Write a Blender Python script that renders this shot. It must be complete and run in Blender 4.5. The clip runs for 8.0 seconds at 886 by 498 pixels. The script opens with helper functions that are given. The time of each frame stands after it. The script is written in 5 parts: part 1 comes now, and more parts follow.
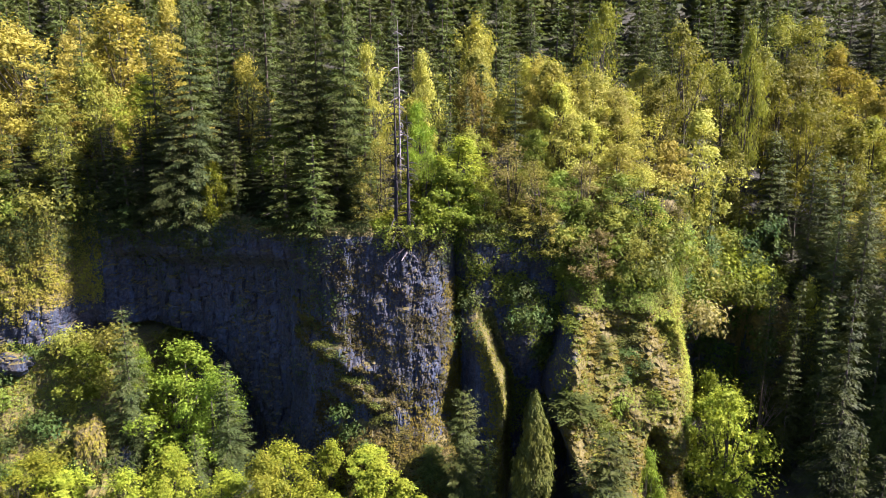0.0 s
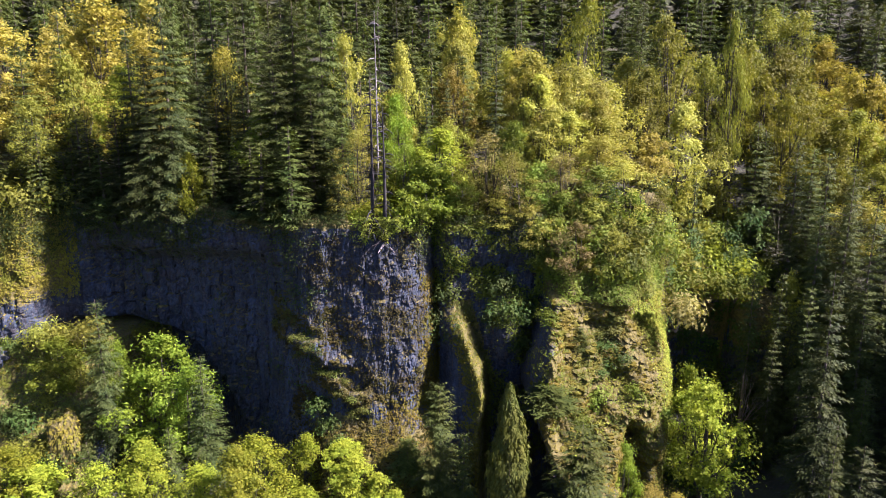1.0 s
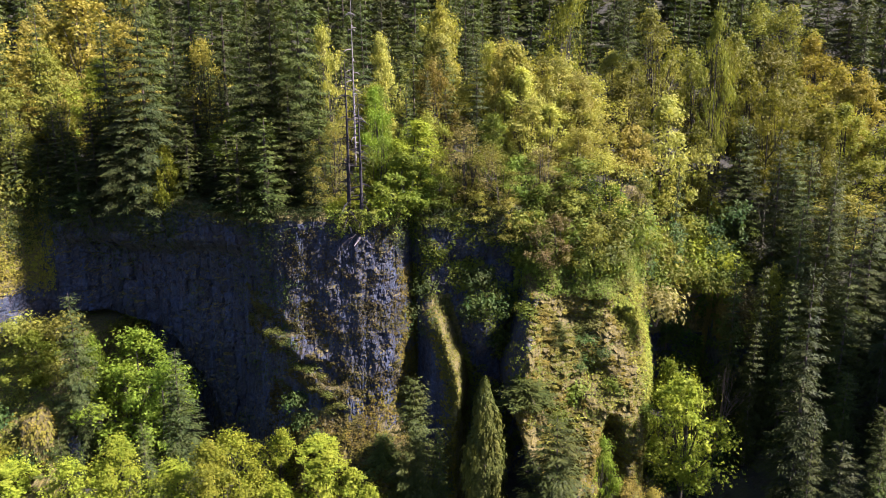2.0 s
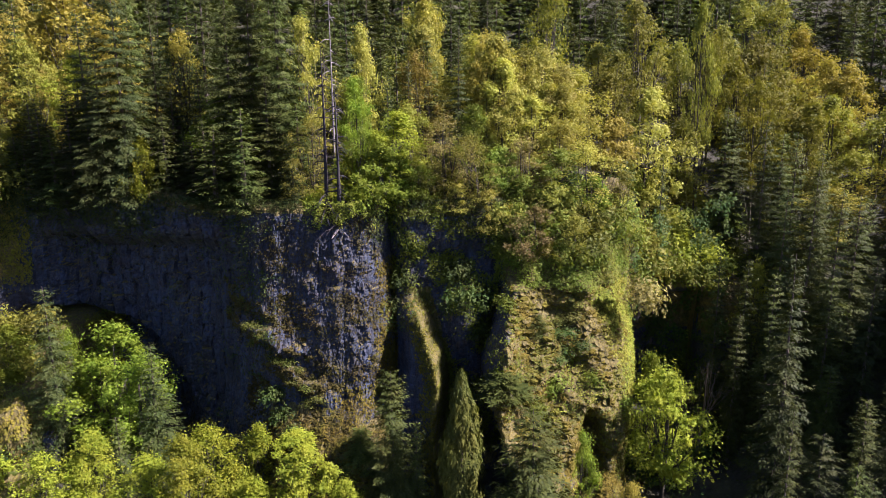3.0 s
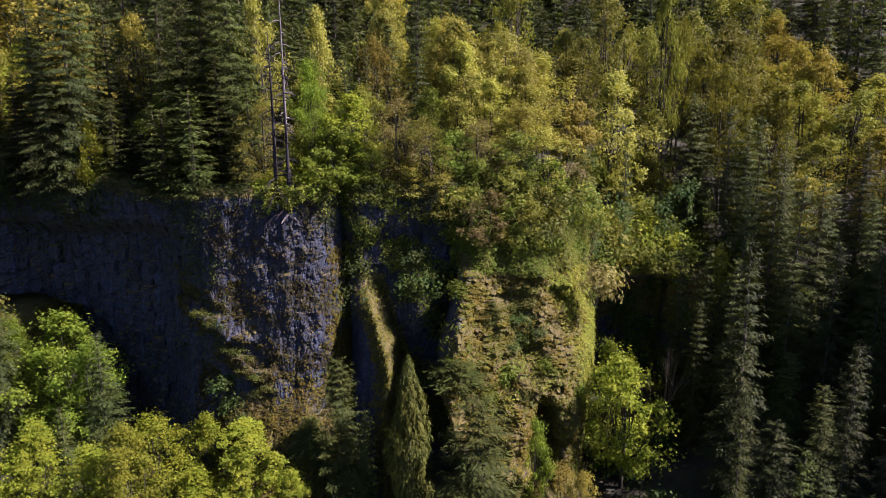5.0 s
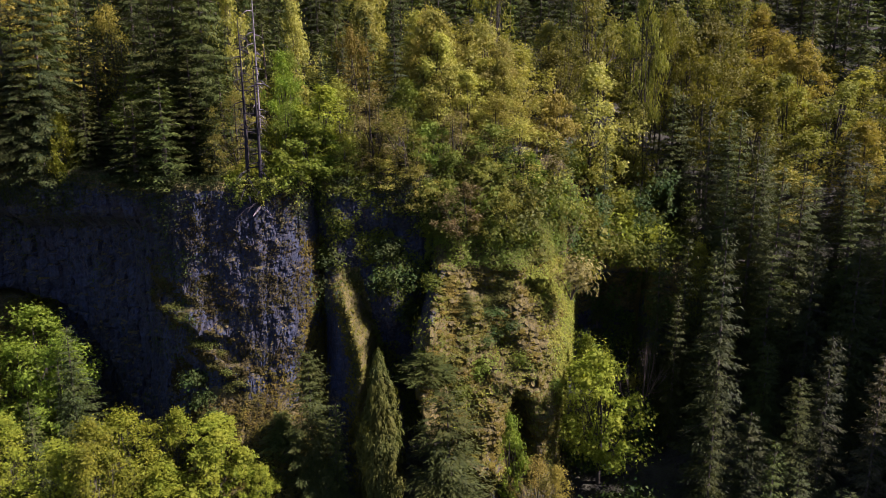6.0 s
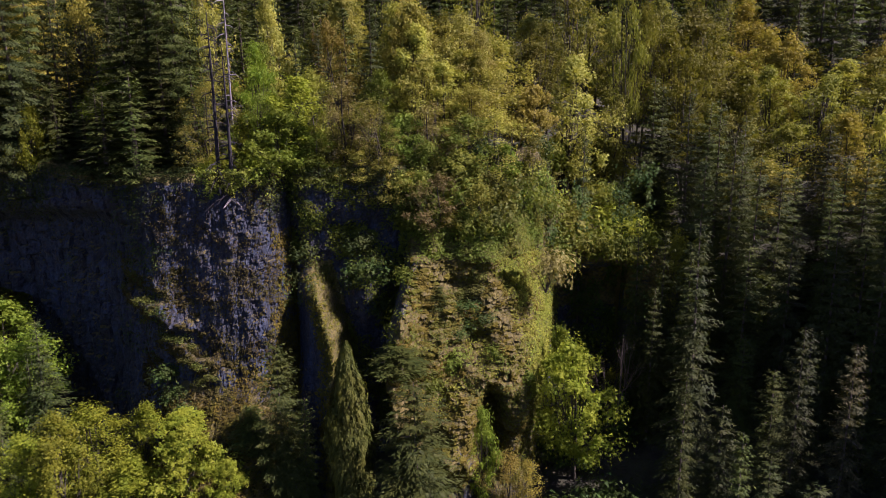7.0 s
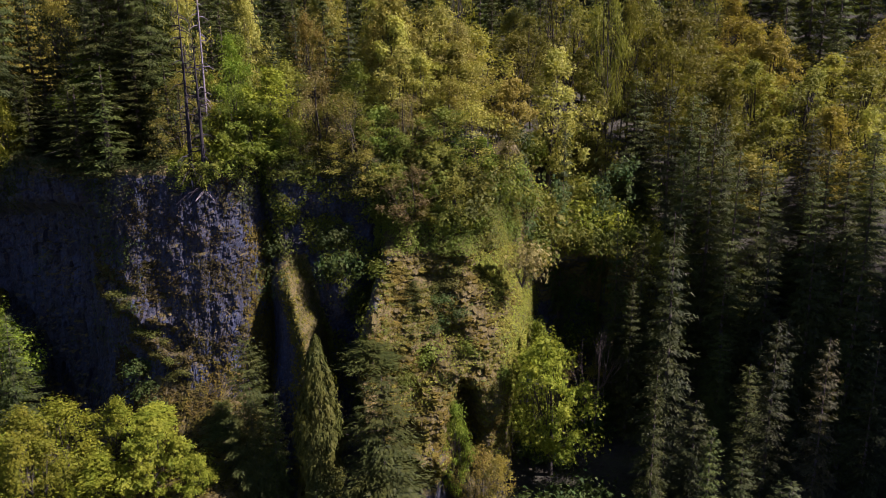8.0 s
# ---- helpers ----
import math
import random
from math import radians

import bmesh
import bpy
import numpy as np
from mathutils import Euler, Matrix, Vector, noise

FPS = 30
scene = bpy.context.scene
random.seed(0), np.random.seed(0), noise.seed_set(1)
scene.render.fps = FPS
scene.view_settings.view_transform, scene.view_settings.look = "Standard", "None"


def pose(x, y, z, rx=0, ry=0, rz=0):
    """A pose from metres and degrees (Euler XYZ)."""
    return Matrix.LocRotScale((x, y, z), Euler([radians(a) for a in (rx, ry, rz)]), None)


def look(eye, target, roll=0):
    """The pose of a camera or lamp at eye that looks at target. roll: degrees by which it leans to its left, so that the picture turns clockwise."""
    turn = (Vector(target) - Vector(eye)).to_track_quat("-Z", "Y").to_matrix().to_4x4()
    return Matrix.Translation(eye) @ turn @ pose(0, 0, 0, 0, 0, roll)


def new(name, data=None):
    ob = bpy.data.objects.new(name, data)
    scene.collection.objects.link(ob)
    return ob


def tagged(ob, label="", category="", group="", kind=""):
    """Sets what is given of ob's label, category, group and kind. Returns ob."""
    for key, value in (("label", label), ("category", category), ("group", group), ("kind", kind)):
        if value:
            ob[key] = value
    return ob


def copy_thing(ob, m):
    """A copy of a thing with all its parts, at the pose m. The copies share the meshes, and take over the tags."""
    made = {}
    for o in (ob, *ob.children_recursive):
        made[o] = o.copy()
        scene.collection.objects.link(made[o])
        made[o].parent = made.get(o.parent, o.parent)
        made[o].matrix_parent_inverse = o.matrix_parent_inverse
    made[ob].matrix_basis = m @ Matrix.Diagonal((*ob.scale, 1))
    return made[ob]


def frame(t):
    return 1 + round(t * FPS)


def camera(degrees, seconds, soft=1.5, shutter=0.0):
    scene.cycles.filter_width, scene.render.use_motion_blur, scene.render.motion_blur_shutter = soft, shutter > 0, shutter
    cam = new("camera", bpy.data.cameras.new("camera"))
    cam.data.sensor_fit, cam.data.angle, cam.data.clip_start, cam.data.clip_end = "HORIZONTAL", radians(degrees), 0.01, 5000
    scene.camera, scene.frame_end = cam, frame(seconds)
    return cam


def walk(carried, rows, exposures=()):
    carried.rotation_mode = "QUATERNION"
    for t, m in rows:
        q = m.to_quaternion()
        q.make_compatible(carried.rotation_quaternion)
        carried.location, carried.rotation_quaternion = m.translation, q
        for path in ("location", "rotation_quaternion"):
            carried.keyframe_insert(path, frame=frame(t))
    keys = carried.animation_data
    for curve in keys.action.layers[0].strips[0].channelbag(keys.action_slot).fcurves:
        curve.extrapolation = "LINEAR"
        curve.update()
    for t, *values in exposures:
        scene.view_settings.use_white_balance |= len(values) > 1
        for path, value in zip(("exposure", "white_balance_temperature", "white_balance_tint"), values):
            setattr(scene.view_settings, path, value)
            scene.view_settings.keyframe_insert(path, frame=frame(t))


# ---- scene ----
cam = camera(62.1, 8.0, 0.75)
METRES, EYE, TILT, LEAN, TURN = 24.0, 60.0, -13.0, 0.0, 0.0
ROWS = [
    (0.0, 0.0, 0.0, 0.0, 0.0, 0.0, -0.0),
    (0.5, 0.0562, 0.0159, -0.0188, -0.02, -0.01, 0.01),
    (1.0, 0.1124, 0.0342, -0.0368, -0.04, -0.03, 0.01),
    (1.5, 0.1683, 0.0548, -0.0541, -0.07, -0.02, 0.01),
    (3.0, 0.321, 0.1193, -0.1076, -0.14, -0.05, 0.08),
    (3.5, 0.3727, 0.14, -0.1244, -0.17, -0.09, 0.11),
    (4.0, 0.4264, 0.1605, -0.1421, -0.2, -0.08, 0.16),
    (4.5, 0.4816, 0.1796, -0.1597, -0.24, -0.08, 0.18),
    (6.0, 0.6587, 0.2384, -0.2114, -0.29, -0.09, 0.3),
    (6.5, 0.7204, 0.2591, -0.2292, -0.29, -0.09, 0.33),
    (7.0, 0.7825, 0.2796, -0.2459, -0.32, -0.11, 0.36),
    (7.5, 0.8443, 0.2994, -0.2632, -0.33, -0.08, 0.35),
    (8.0, 0.9052, 0.318, -0.2782, -0.21, -0.08, 0.31),
]
walk_exposures = [(0.0, 2.31, 5620, 41), (4.0, 1.64, 5650, 46), (8.0, 1.07, 5690, 54)]
walk(cam, [(t, pose(0, 0, EYE, TILT, LEAN, TURN) @ pose(METRES * x, METRES * y, METRES * z, 90 + pitch, roll, yaw)) for t, x, y, z, yaw, pitch, roll in ROWS], walk_exposures)

# ---- light: clear sky, one sun high on the right of the cliff ----
SUN = Vector((0.67, -0.115, 0.74)).normalized()
world = bpy.data.worlds.new("sky")
scene.world = world
world.use_nodes = True
wn = world.node_tree
sky = wn.nodes.new("ShaderNodeTexSky")
sky.sky_type, sky.sun_disc = "NISHITA", False
sky.ozone_density = 6.0
sky.sun_elevation = math.asin(SUN.z)
sky.sun_rotation = math.atan2(SUN.x, SUN.y)
wn.nodes["Background"].inputs["Strength"].default_value = 0.041
wn.links.new(sky.outputs[0], wn.nodes["Background"].inputs["Color"])
sun = new("sun", bpy.data.lights.new("sun", "SUN"))
sun.data.energy, sun.data.angle, sun.data.color = 5.0, radians(0.5), (1.0, 0.93, 0.80)
sun.matrix_world = look(SUN * 200, (0, 0, 0))


# ---- materials ----
def material(name):
    mat = bpy.data.materials.new(name)
    mat.use_nodes = True
    return mat, mat.node_tree.nodes, mat.node_tree.links, mat.node_tree.nodes["Principled BSDF"]


def mixed(nodes, links, fac, a, b, mode="MIX"):
    """A colour mix; a and b are colours or sockets."""
    n = nodes.new("ShaderNodeMix")
    n.data_type, n.blend_type = "RGBA", mode
    for sock, v in ((n.inputs[0], fac), (n.inputs[6], a), (n.inputs[7], b)):
        if isinstance(v, (int, float)):
            sock.default_value = v
        elif isinstance(v, tuple):
            sock.default_value = (*v, 1)
        else:
            links.new(v, sock)
    return n.outputs[2]


def noise_of(nodes, links, scale, detail=4.0, rough=0.6, where="Object", stretch=None):
    tc = nodes.new("ShaderNodeTexCoord")
    src = tc.outputs[where]
    if stretch:
        mp = nodes.new("ShaderNodeMapping")
        mp.inputs["Scale"].default_value = stretch
        links.new(src, mp.inputs[0])
        src = mp.outputs[0]
    n = nodes.new("ShaderNodeTexNoise")
    n.inputs["Scale"].default_value, n.inputs["Detail"].default_value, n.inputs["Roughness"].default_value = scale, detail, rough
    links.new(src, n.inputs["Vector"])
    return n.outputs["Fac"]


def ramp(nodes, links, src, lo, hi):
    n = nodes.new("ShaderNodeMapRange")
    n.inputs["From Min"].default_value, n.inputs["From Max"].default_value = lo, hi
    links.new(src, n.inputs["Value"])
    return n.outputs["Result"]


def relief(nodes, links, bsdf, height, strength, distance):
    b = nodes.new("ShaderNodeBump")
    b.inputs["Strength"].default_value, b.inputs["Distance"].default_value = strength, distance
    links.new(height, b.inputs["Height"])
    links.new(b.outputs[0], bsdf.inputs["Normal"])


def foliage(name, dark, light, other, thin=0.35, gloss=0.65, holes=0.46, fine=10.0):
    """Leaves: two greens from leaf to leaf, patches of a third, a shift from tree to tree, some light through the blade."""
    mat, nodes, links, bsdf = material(name)
    geo, info = nodes.new("ShaderNodeNewGeometry"), nodes.new("ShaderNodeObjectInfo")
    col = mixed(nodes, links, geo.outputs["Random Per Island"], dark, light)
    patch = ramp(nodes, links, noise_of(nodes, links, 0.45, 2.0), 0.42, 0.66)
    col = mixed(nodes, links, patch, col, mixed(nodes, links, 0.55, col, other))
    hsv = nodes.new("ShaderNodeHueSaturation")
    for sock, lo, hi in (("Hue", 0.488, 0.514), ("Value", 0.66, 1.28)):
        m = nodes.new("ShaderNodeMapRange")
        m.inputs["To Min"].default_value, m.inputs["To Max"].default_value = lo, hi
        links.new(info.outputs["Random"], m.inputs["Value"])
        links.new(m.outputs["Result"], hsv.inputs[sock])
    links.new(col, hsv.inputs["Color"])
    links.new(hsv.outputs[0], bsdf.inputs["Base Color"])
    bsdf.inputs["Roughness"].default_value = gloss
    bsdf.inputs["Specular IOR Level"].default_value = 0.15
    tr, mx = nodes.new("ShaderNodeBsdfTranslucent"), nodes.new("ShaderNodeMixShader")
    links.new(mixed(nodes, links, 1.0, hsv.outputs[0], (1.15, 1.15, 0.45), "MULTIPLY"), tr.inputs["Color"])
    mx.inputs[0].default_value = thin
    links.new(bsdf.outputs[0], mx.inputs[1])
    links.new(tr.outputs[0], mx.inputs[2])
    surface = mx.outputs[0]
    if holes:
        # a spray is many small leaves with gaps between them
        cut, clear, cm = nodes.new("ShaderNodeMath"), nodes.new("ShaderNodeBsdfTransparent"), nodes.new("ShaderNodeMixShader")
        cut.operation, cut.inputs[1].default_value = "GREATER_THAN", holes
        links.new(noise_of(nodes, links, fine, 2.0, 0.6), cut.inputs[0])
        links.new(cut.outputs[0], cm.inputs[0])
        links.new(clear.outputs[0], cm.inputs[1])
        links.new(surface, cm.inputs[2])
        surface = cm.outputs[0]
    links.new(surface, nodes["Material Output"].inputs["Surface"])
    return mat


def bark(name, a, b):
    mat, nodes, links, bsdf = material(name)
    n = noise_of(nodes, links, 3.0, 6.0, 0.65, stretch=(3, 3, 0.5))
    links.new(mixed(nodes, links, ramp(nodes, links, n, 0.3, 0.7), a, b), bsdf.inputs["Base Color"])
    bsdf.inputs["Roughness"].default_value = 0.9
    relief(nodes, links, bsdf, n, 0.6, 0.05)
    return mat


def rock(name, moss_amount):
    """Columnar basalt: blue-grey blocks, rusty and pale stains, moss where the face leans back or by patches."""
    mat, nodes, links, bsdf = material(name)
    geo = nodes.new("ShaderNodeNewGeometry")
    grain = noise_of(nodes, links, 2.6, 6.0, 0.7)
    tall = noise_of(nodes, links, 1.6, 5.0, 0.65, stretch=(2.6, 2.6, 0.35))
    tc = nodes.new("ShaderNodeTexCoord")
    vor = nodes.new("ShaderNodeTexVoronoi")
    mp = nodes.new("ShaderNodeMapping")
    mp.inputs["Scale"].default_value = (3.0, 3.0, 1.9)
    links.new(tc.outputs["Object"], mp.inputs[0])
    links.new(mp.outputs[0], vor.inputs["Vector"])
    vor.inputs["Scale"].default_value = 1.0
    bw = nodes.new("ShaderNodeSeparateColor")
    links.new(vor.outputs["Color"], bw.inputs[0])
    col = mixed(nodes, links, bw.outputs[0], (0.004, 0.008, 0.018), (0.027, 0.044, 0.062))
    col = mixed(nodes, links, ramp(nodes, links, tall, 0.52, 0.70), col, (0.066, 0.050, 0.038))
    col = mixed(nodes, links, ramp(nodes, links, grain, 0.54, 0.68), col, (0.080, 0.068, 0.058))
    col = mixed(nodes, links, ramp(nodes, links, grain, 0.46, 0.30), col, (0.012, 0.013, 0.018))
    speck = ramp(nodes, links, noise_of(nodes, links, 3.6, 5.0, 0.75), 0.55, 0.63)
    col = mixed(nodes, links, speck, col, (0.068, 0.072, 0.072))
    crack = ramp(nodes, links, noise_of(nodes, links, 4.2, 4.0, 0.7, stretch=(1.4, 1.4, 0.6)), 0.44, 0.36)
    col = mixed(nodes, links, crack, col, (0.008, 0.009, 0.012))
    wide = ramp(nodes, links, noise_of(nodes, links, 0.085, 5.0, 0.65), 0.46, 0.62)
    col = mixed(nodes, links, wide, col, mixed(nodes, links, 0.72, col, (0.010, 0.013, 0.014)))
    streak = ramp(nodes, links, noise_of(nodes, links, 0.5, 5.0, 0.7, stretch=(1.6, 1.6, 0.12)), 0.51, 0.64)
    col = mixed(nodes, links, streak, col, mixed(nodes, links, 0.6, col, (0.040, 0.062, 0.098)))
    rust = ramp(nodes, links, noise_of(nodes, links, 0.16, 6.0, 0.7), 0.56, 0.66)
    col = mixed(nodes, links, rust, col, mixed(nodes, links, 0.5, col, (0.030, 0.022, 0.018)))
    mossn = noise_of(nodes, links, 0.35, 7.0, 0.72)
    sep = nodes.new("ShaderNodeSeparateXYZ")
    links.new(geo.outputs["Normal"], sep.inputs[0])
    add = nodes.new("ShaderNodeMath")
    add.operation = "MULTIPLY_ADD"
    links.new(sep.outputs["Z"], add.inputs[0])
    add.inputs[1].default_value = 0.42
    links.new(mossn, add.inputs[2])
    green = mixed(nodes, links, ramp(nodes, links, grain, 0.35, 0.65), (0.044, 0.041, 0.008), (0.140, 0.110, 0.016))
    col = mixed(nodes, links, ramp(nodes, links, add.outputs[0], 0.74 - moss_amount, 0.86 - moss_amount), col, green)
    links.new(col, bsdf.inputs["Base Color"])
    bsdf.inputs["Roughness"].default_value = 0.85
    relief(nodes, links, bsdf, mixed(nodes, links, 0.5, bw.outputs[0], grain), 1.0, 0.22)
    return mat


def soil(name):
    mat, nodes, links, bsdf = material(name)
    a = noise_of(nodes, links, 0.25, 6.0, 0.65)
    b = noise_of(nodes, links, 3.0, 6.0, 0.7)
    col = mixed(nodes, links, ramp(nodes, links, a, 0.42, 0.6), (0.020, 0.022, 0.009), (0.046, 0.050, 0.016))
    col = mixed(nodes, links, ramp(nodes, links, b, 0.5, 0.68), col, (0.045, 0.033, 0.020))
    links.new(col, bsdf.inputs["Base Color"])
    bsdf.inputs["Roughness"].default_value = 0.95
    relief(nodes, links, bsdf, b, 0.8, 0.3)
    return mat


FIR = foliage("fir_needles", (0.028, 0.046, 0.008), (0.080, 0.106, 0.017), (0.098, 0.108, 0.016), 0.24, 0.65, 0.45, 13.0)
LEAF_MAPLE = foliage("maple_leaves", (0.092, 0.152, 0.009), (0.205, 0.280, 0.019), (0.24, 0.28, 0.020), 0.44)
# darker copy of the fir needles: truly dark firs, and shade painted into others
FIR_DARK_SHADED = foliage("dark_and_shaded_fir_needles", (0.020, 0.034, 0.008), (0.056, 0.073, 0.015), (0.070, 0.076, 0.014), 0.22, 0.65, 0.45, 13.0)
FIR_RUST = foliage("yellowed_fir_needles", (0.034, 0.042, 0.014), (0.092, 0.092, 0.030), (0.11, 0.085, 0.030), 0.22, 0.65, 0.45, 13.0)
CEDAR = foliage("cedar_sprays", (0.050, 0.074, 0.011), (0.145, 0.165, 0.026), (0.16, 0.155, 0.017), 0.28, 0.65, 0.45, 12.0)
CEDAR_TREE = foliage("dense_cedar_sprays", (0.056, 0.084, 0.012), (0.145, 0.172, 0.027), (0.165, 0.165, 0.022), 0.28, 0.65, 0.42, 13.0)
LEAF_LIME = foliage("lime_leaves", (0.112, 0.155, 0.007), (0.250, 0.288, 0.014), (0.28, 0.27, 0.015), 0.42)
LEAF_GREEN = foliage("fresh_green_leaves", (0.082, 0.132, 0.011), (0.165, 0.225, 0.022), (0.20, 0.22, 0.024), 0.42)
LEAF_YELLOW = foliage("yellow_green_leaves", (0.215, 0.230, 0.031), (0.360, 0.365, 0.060), (0.40, 0.345, 0.054), 0.42)
LEAF_OLIVE = foliage("olive_leaves", (0.120, 0.134, 0.016), (0.215, 0.226, 0.027), (0.25, 0.235, 0.020), 0.40)
LEAF_GOLD = foliage("golden_leaves", (0.190, 0.166, 0.022), (0.320, 0.285, 0.038), (0.33, 0.27, 0.039), 0.40)
LEAF_BROWN = foliage("brown_buds", (0.105, 0.088, 0.029), (0.260, 0.205, 0.064), (0.190, 0.195, 0.039), 0.34, 0.65, 0.48, 13.0)
# dark ivy green, which also paints shade into the ravine and the rim
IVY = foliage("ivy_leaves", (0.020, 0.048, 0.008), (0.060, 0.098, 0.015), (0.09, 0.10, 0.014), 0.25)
MOSS = foliage("moss_cushions", (0.080, 0.069, 0.007), (0.168, 0.138, 0.014), (0.118, 0.138, 0.010), 0.1, 0.9, 0.0)
MOSS_BROWN = foliage("brown_moss_tufts", (0.030, 0.028, 0.006), (0.086, 0.068, 0.014), (0.062, 0.068, 0.010), 0.1, 0.9, 0.0)
GRASS = foliage("sunny_grass", (0.105, 0.140, 0.012), (0.250, 0.285, 0.026), (0.24, 0.21, 0.027), 0.3, 0.8, 0.0)
BARK = bark("brown_bark", (0.055, 0.042, 0.032), (0.13, 0.10, 0.075))
BARK_MOSSY = bark("mossy_bark", (0.022, 0.019, 0.013), (0.075, 0.066, 0.030))
BARK_DEAD = bark("weathered_grey_wood", (0.10, 0.085, 0.075), (0.30, 0.27, 0.24))
BARK_CHAR = bark("dark_dead_bark", (0.008, 0.007, 0.007), (0.035, 0.029, 0.026))
ROCK = rock("columnar_basalt", 0.0)
ROCK_MOSSY = rock("mossy_basalt", 0.22)
ROCK_SHAGGY = rock("brown_moss_over_rock", 0.55)
SOIL = soil("forest_floor")


# ---- numbers from lattice noise ----
def lattice(ix, iy, seed):
    h = (ix.astype(np.int64) * 374761393 + iy.astype(np.int64) * 668265263 + seed * 1442695041) & 0xFFFFFFFF
    h = ((h ^ (h >> 13)) * 1274126177) & 0xFFFFFFFF
    return ((h ^ (h >> 16)) & 0xFFFF) / 65535.0


def vnoise(x, y, seed=0):
    x, y = np.asarray(x, float), np.asarray(y, float)
    ix, iy = np.floor(x), np.floor(y)
    fx, fy = x - ix, y - iy
    fx, fy = fx * fx * (3 - 2 * fx), fy * fy * (3 - 2 * fy)
    a, b = lattice(ix, iy, seed), lattice(ix + 1, iy, seed)
    c, d = lattice(ix, iy + 1, seed), lattice(ix + 1, iy + 1, seed)
    return (a + (b - a) * fx) * (1 - fy) + (c + (d - c) * fx) * fy


def fbm(x, y, seed=0, octaves=4):
    total, amp = 0.0, 0.5
    for k in range(octaves):
        total = total + amp * (vnoise(np.asarray(x) * 2 ** k, np.asarray(y) * 2 ** k, seed + k) - 0.5)
        amp *= 0.5
    return total


def step(a, b, v):
    t = np.clip((np.asarray(v, float) - a) / (b - a), 0, 1)
    return t * t * (3 - 2 * t)


def between(a, b, soft, v):
    return step(a - soft, a + soft, v) * (1 - step(b - soft, b + soft, v))


def knob_sides(z):
    """Where the mossy knob begins and ends at height z: it widens downwards, then draws in to its feet."""
    left = 15.4 - 0.30 * np.clip(33 - z, 0, 9) + 0.45 * np.clip(22 - z, 0, 8)
    return left, 28.7 + 0.44 * np.clip(33 - z, 0, 9) - 0.16 * np.clip(22 - z, 0, 12)



# ---- the cliff: how far back the face stands at x and height z ----
WALL_X = (-110, -62, -48, -40, -32, -25, -20, -12, -6, 0, 8, 14, 22, 30, 34, 38, 60)
WALL_Y = (97, 97, 96, 94.4, 92.6, 91.2, 90.4, 89.8, 89.8, 89.8, 91.2, 92, 91.5, 92, 97, 99, 99)


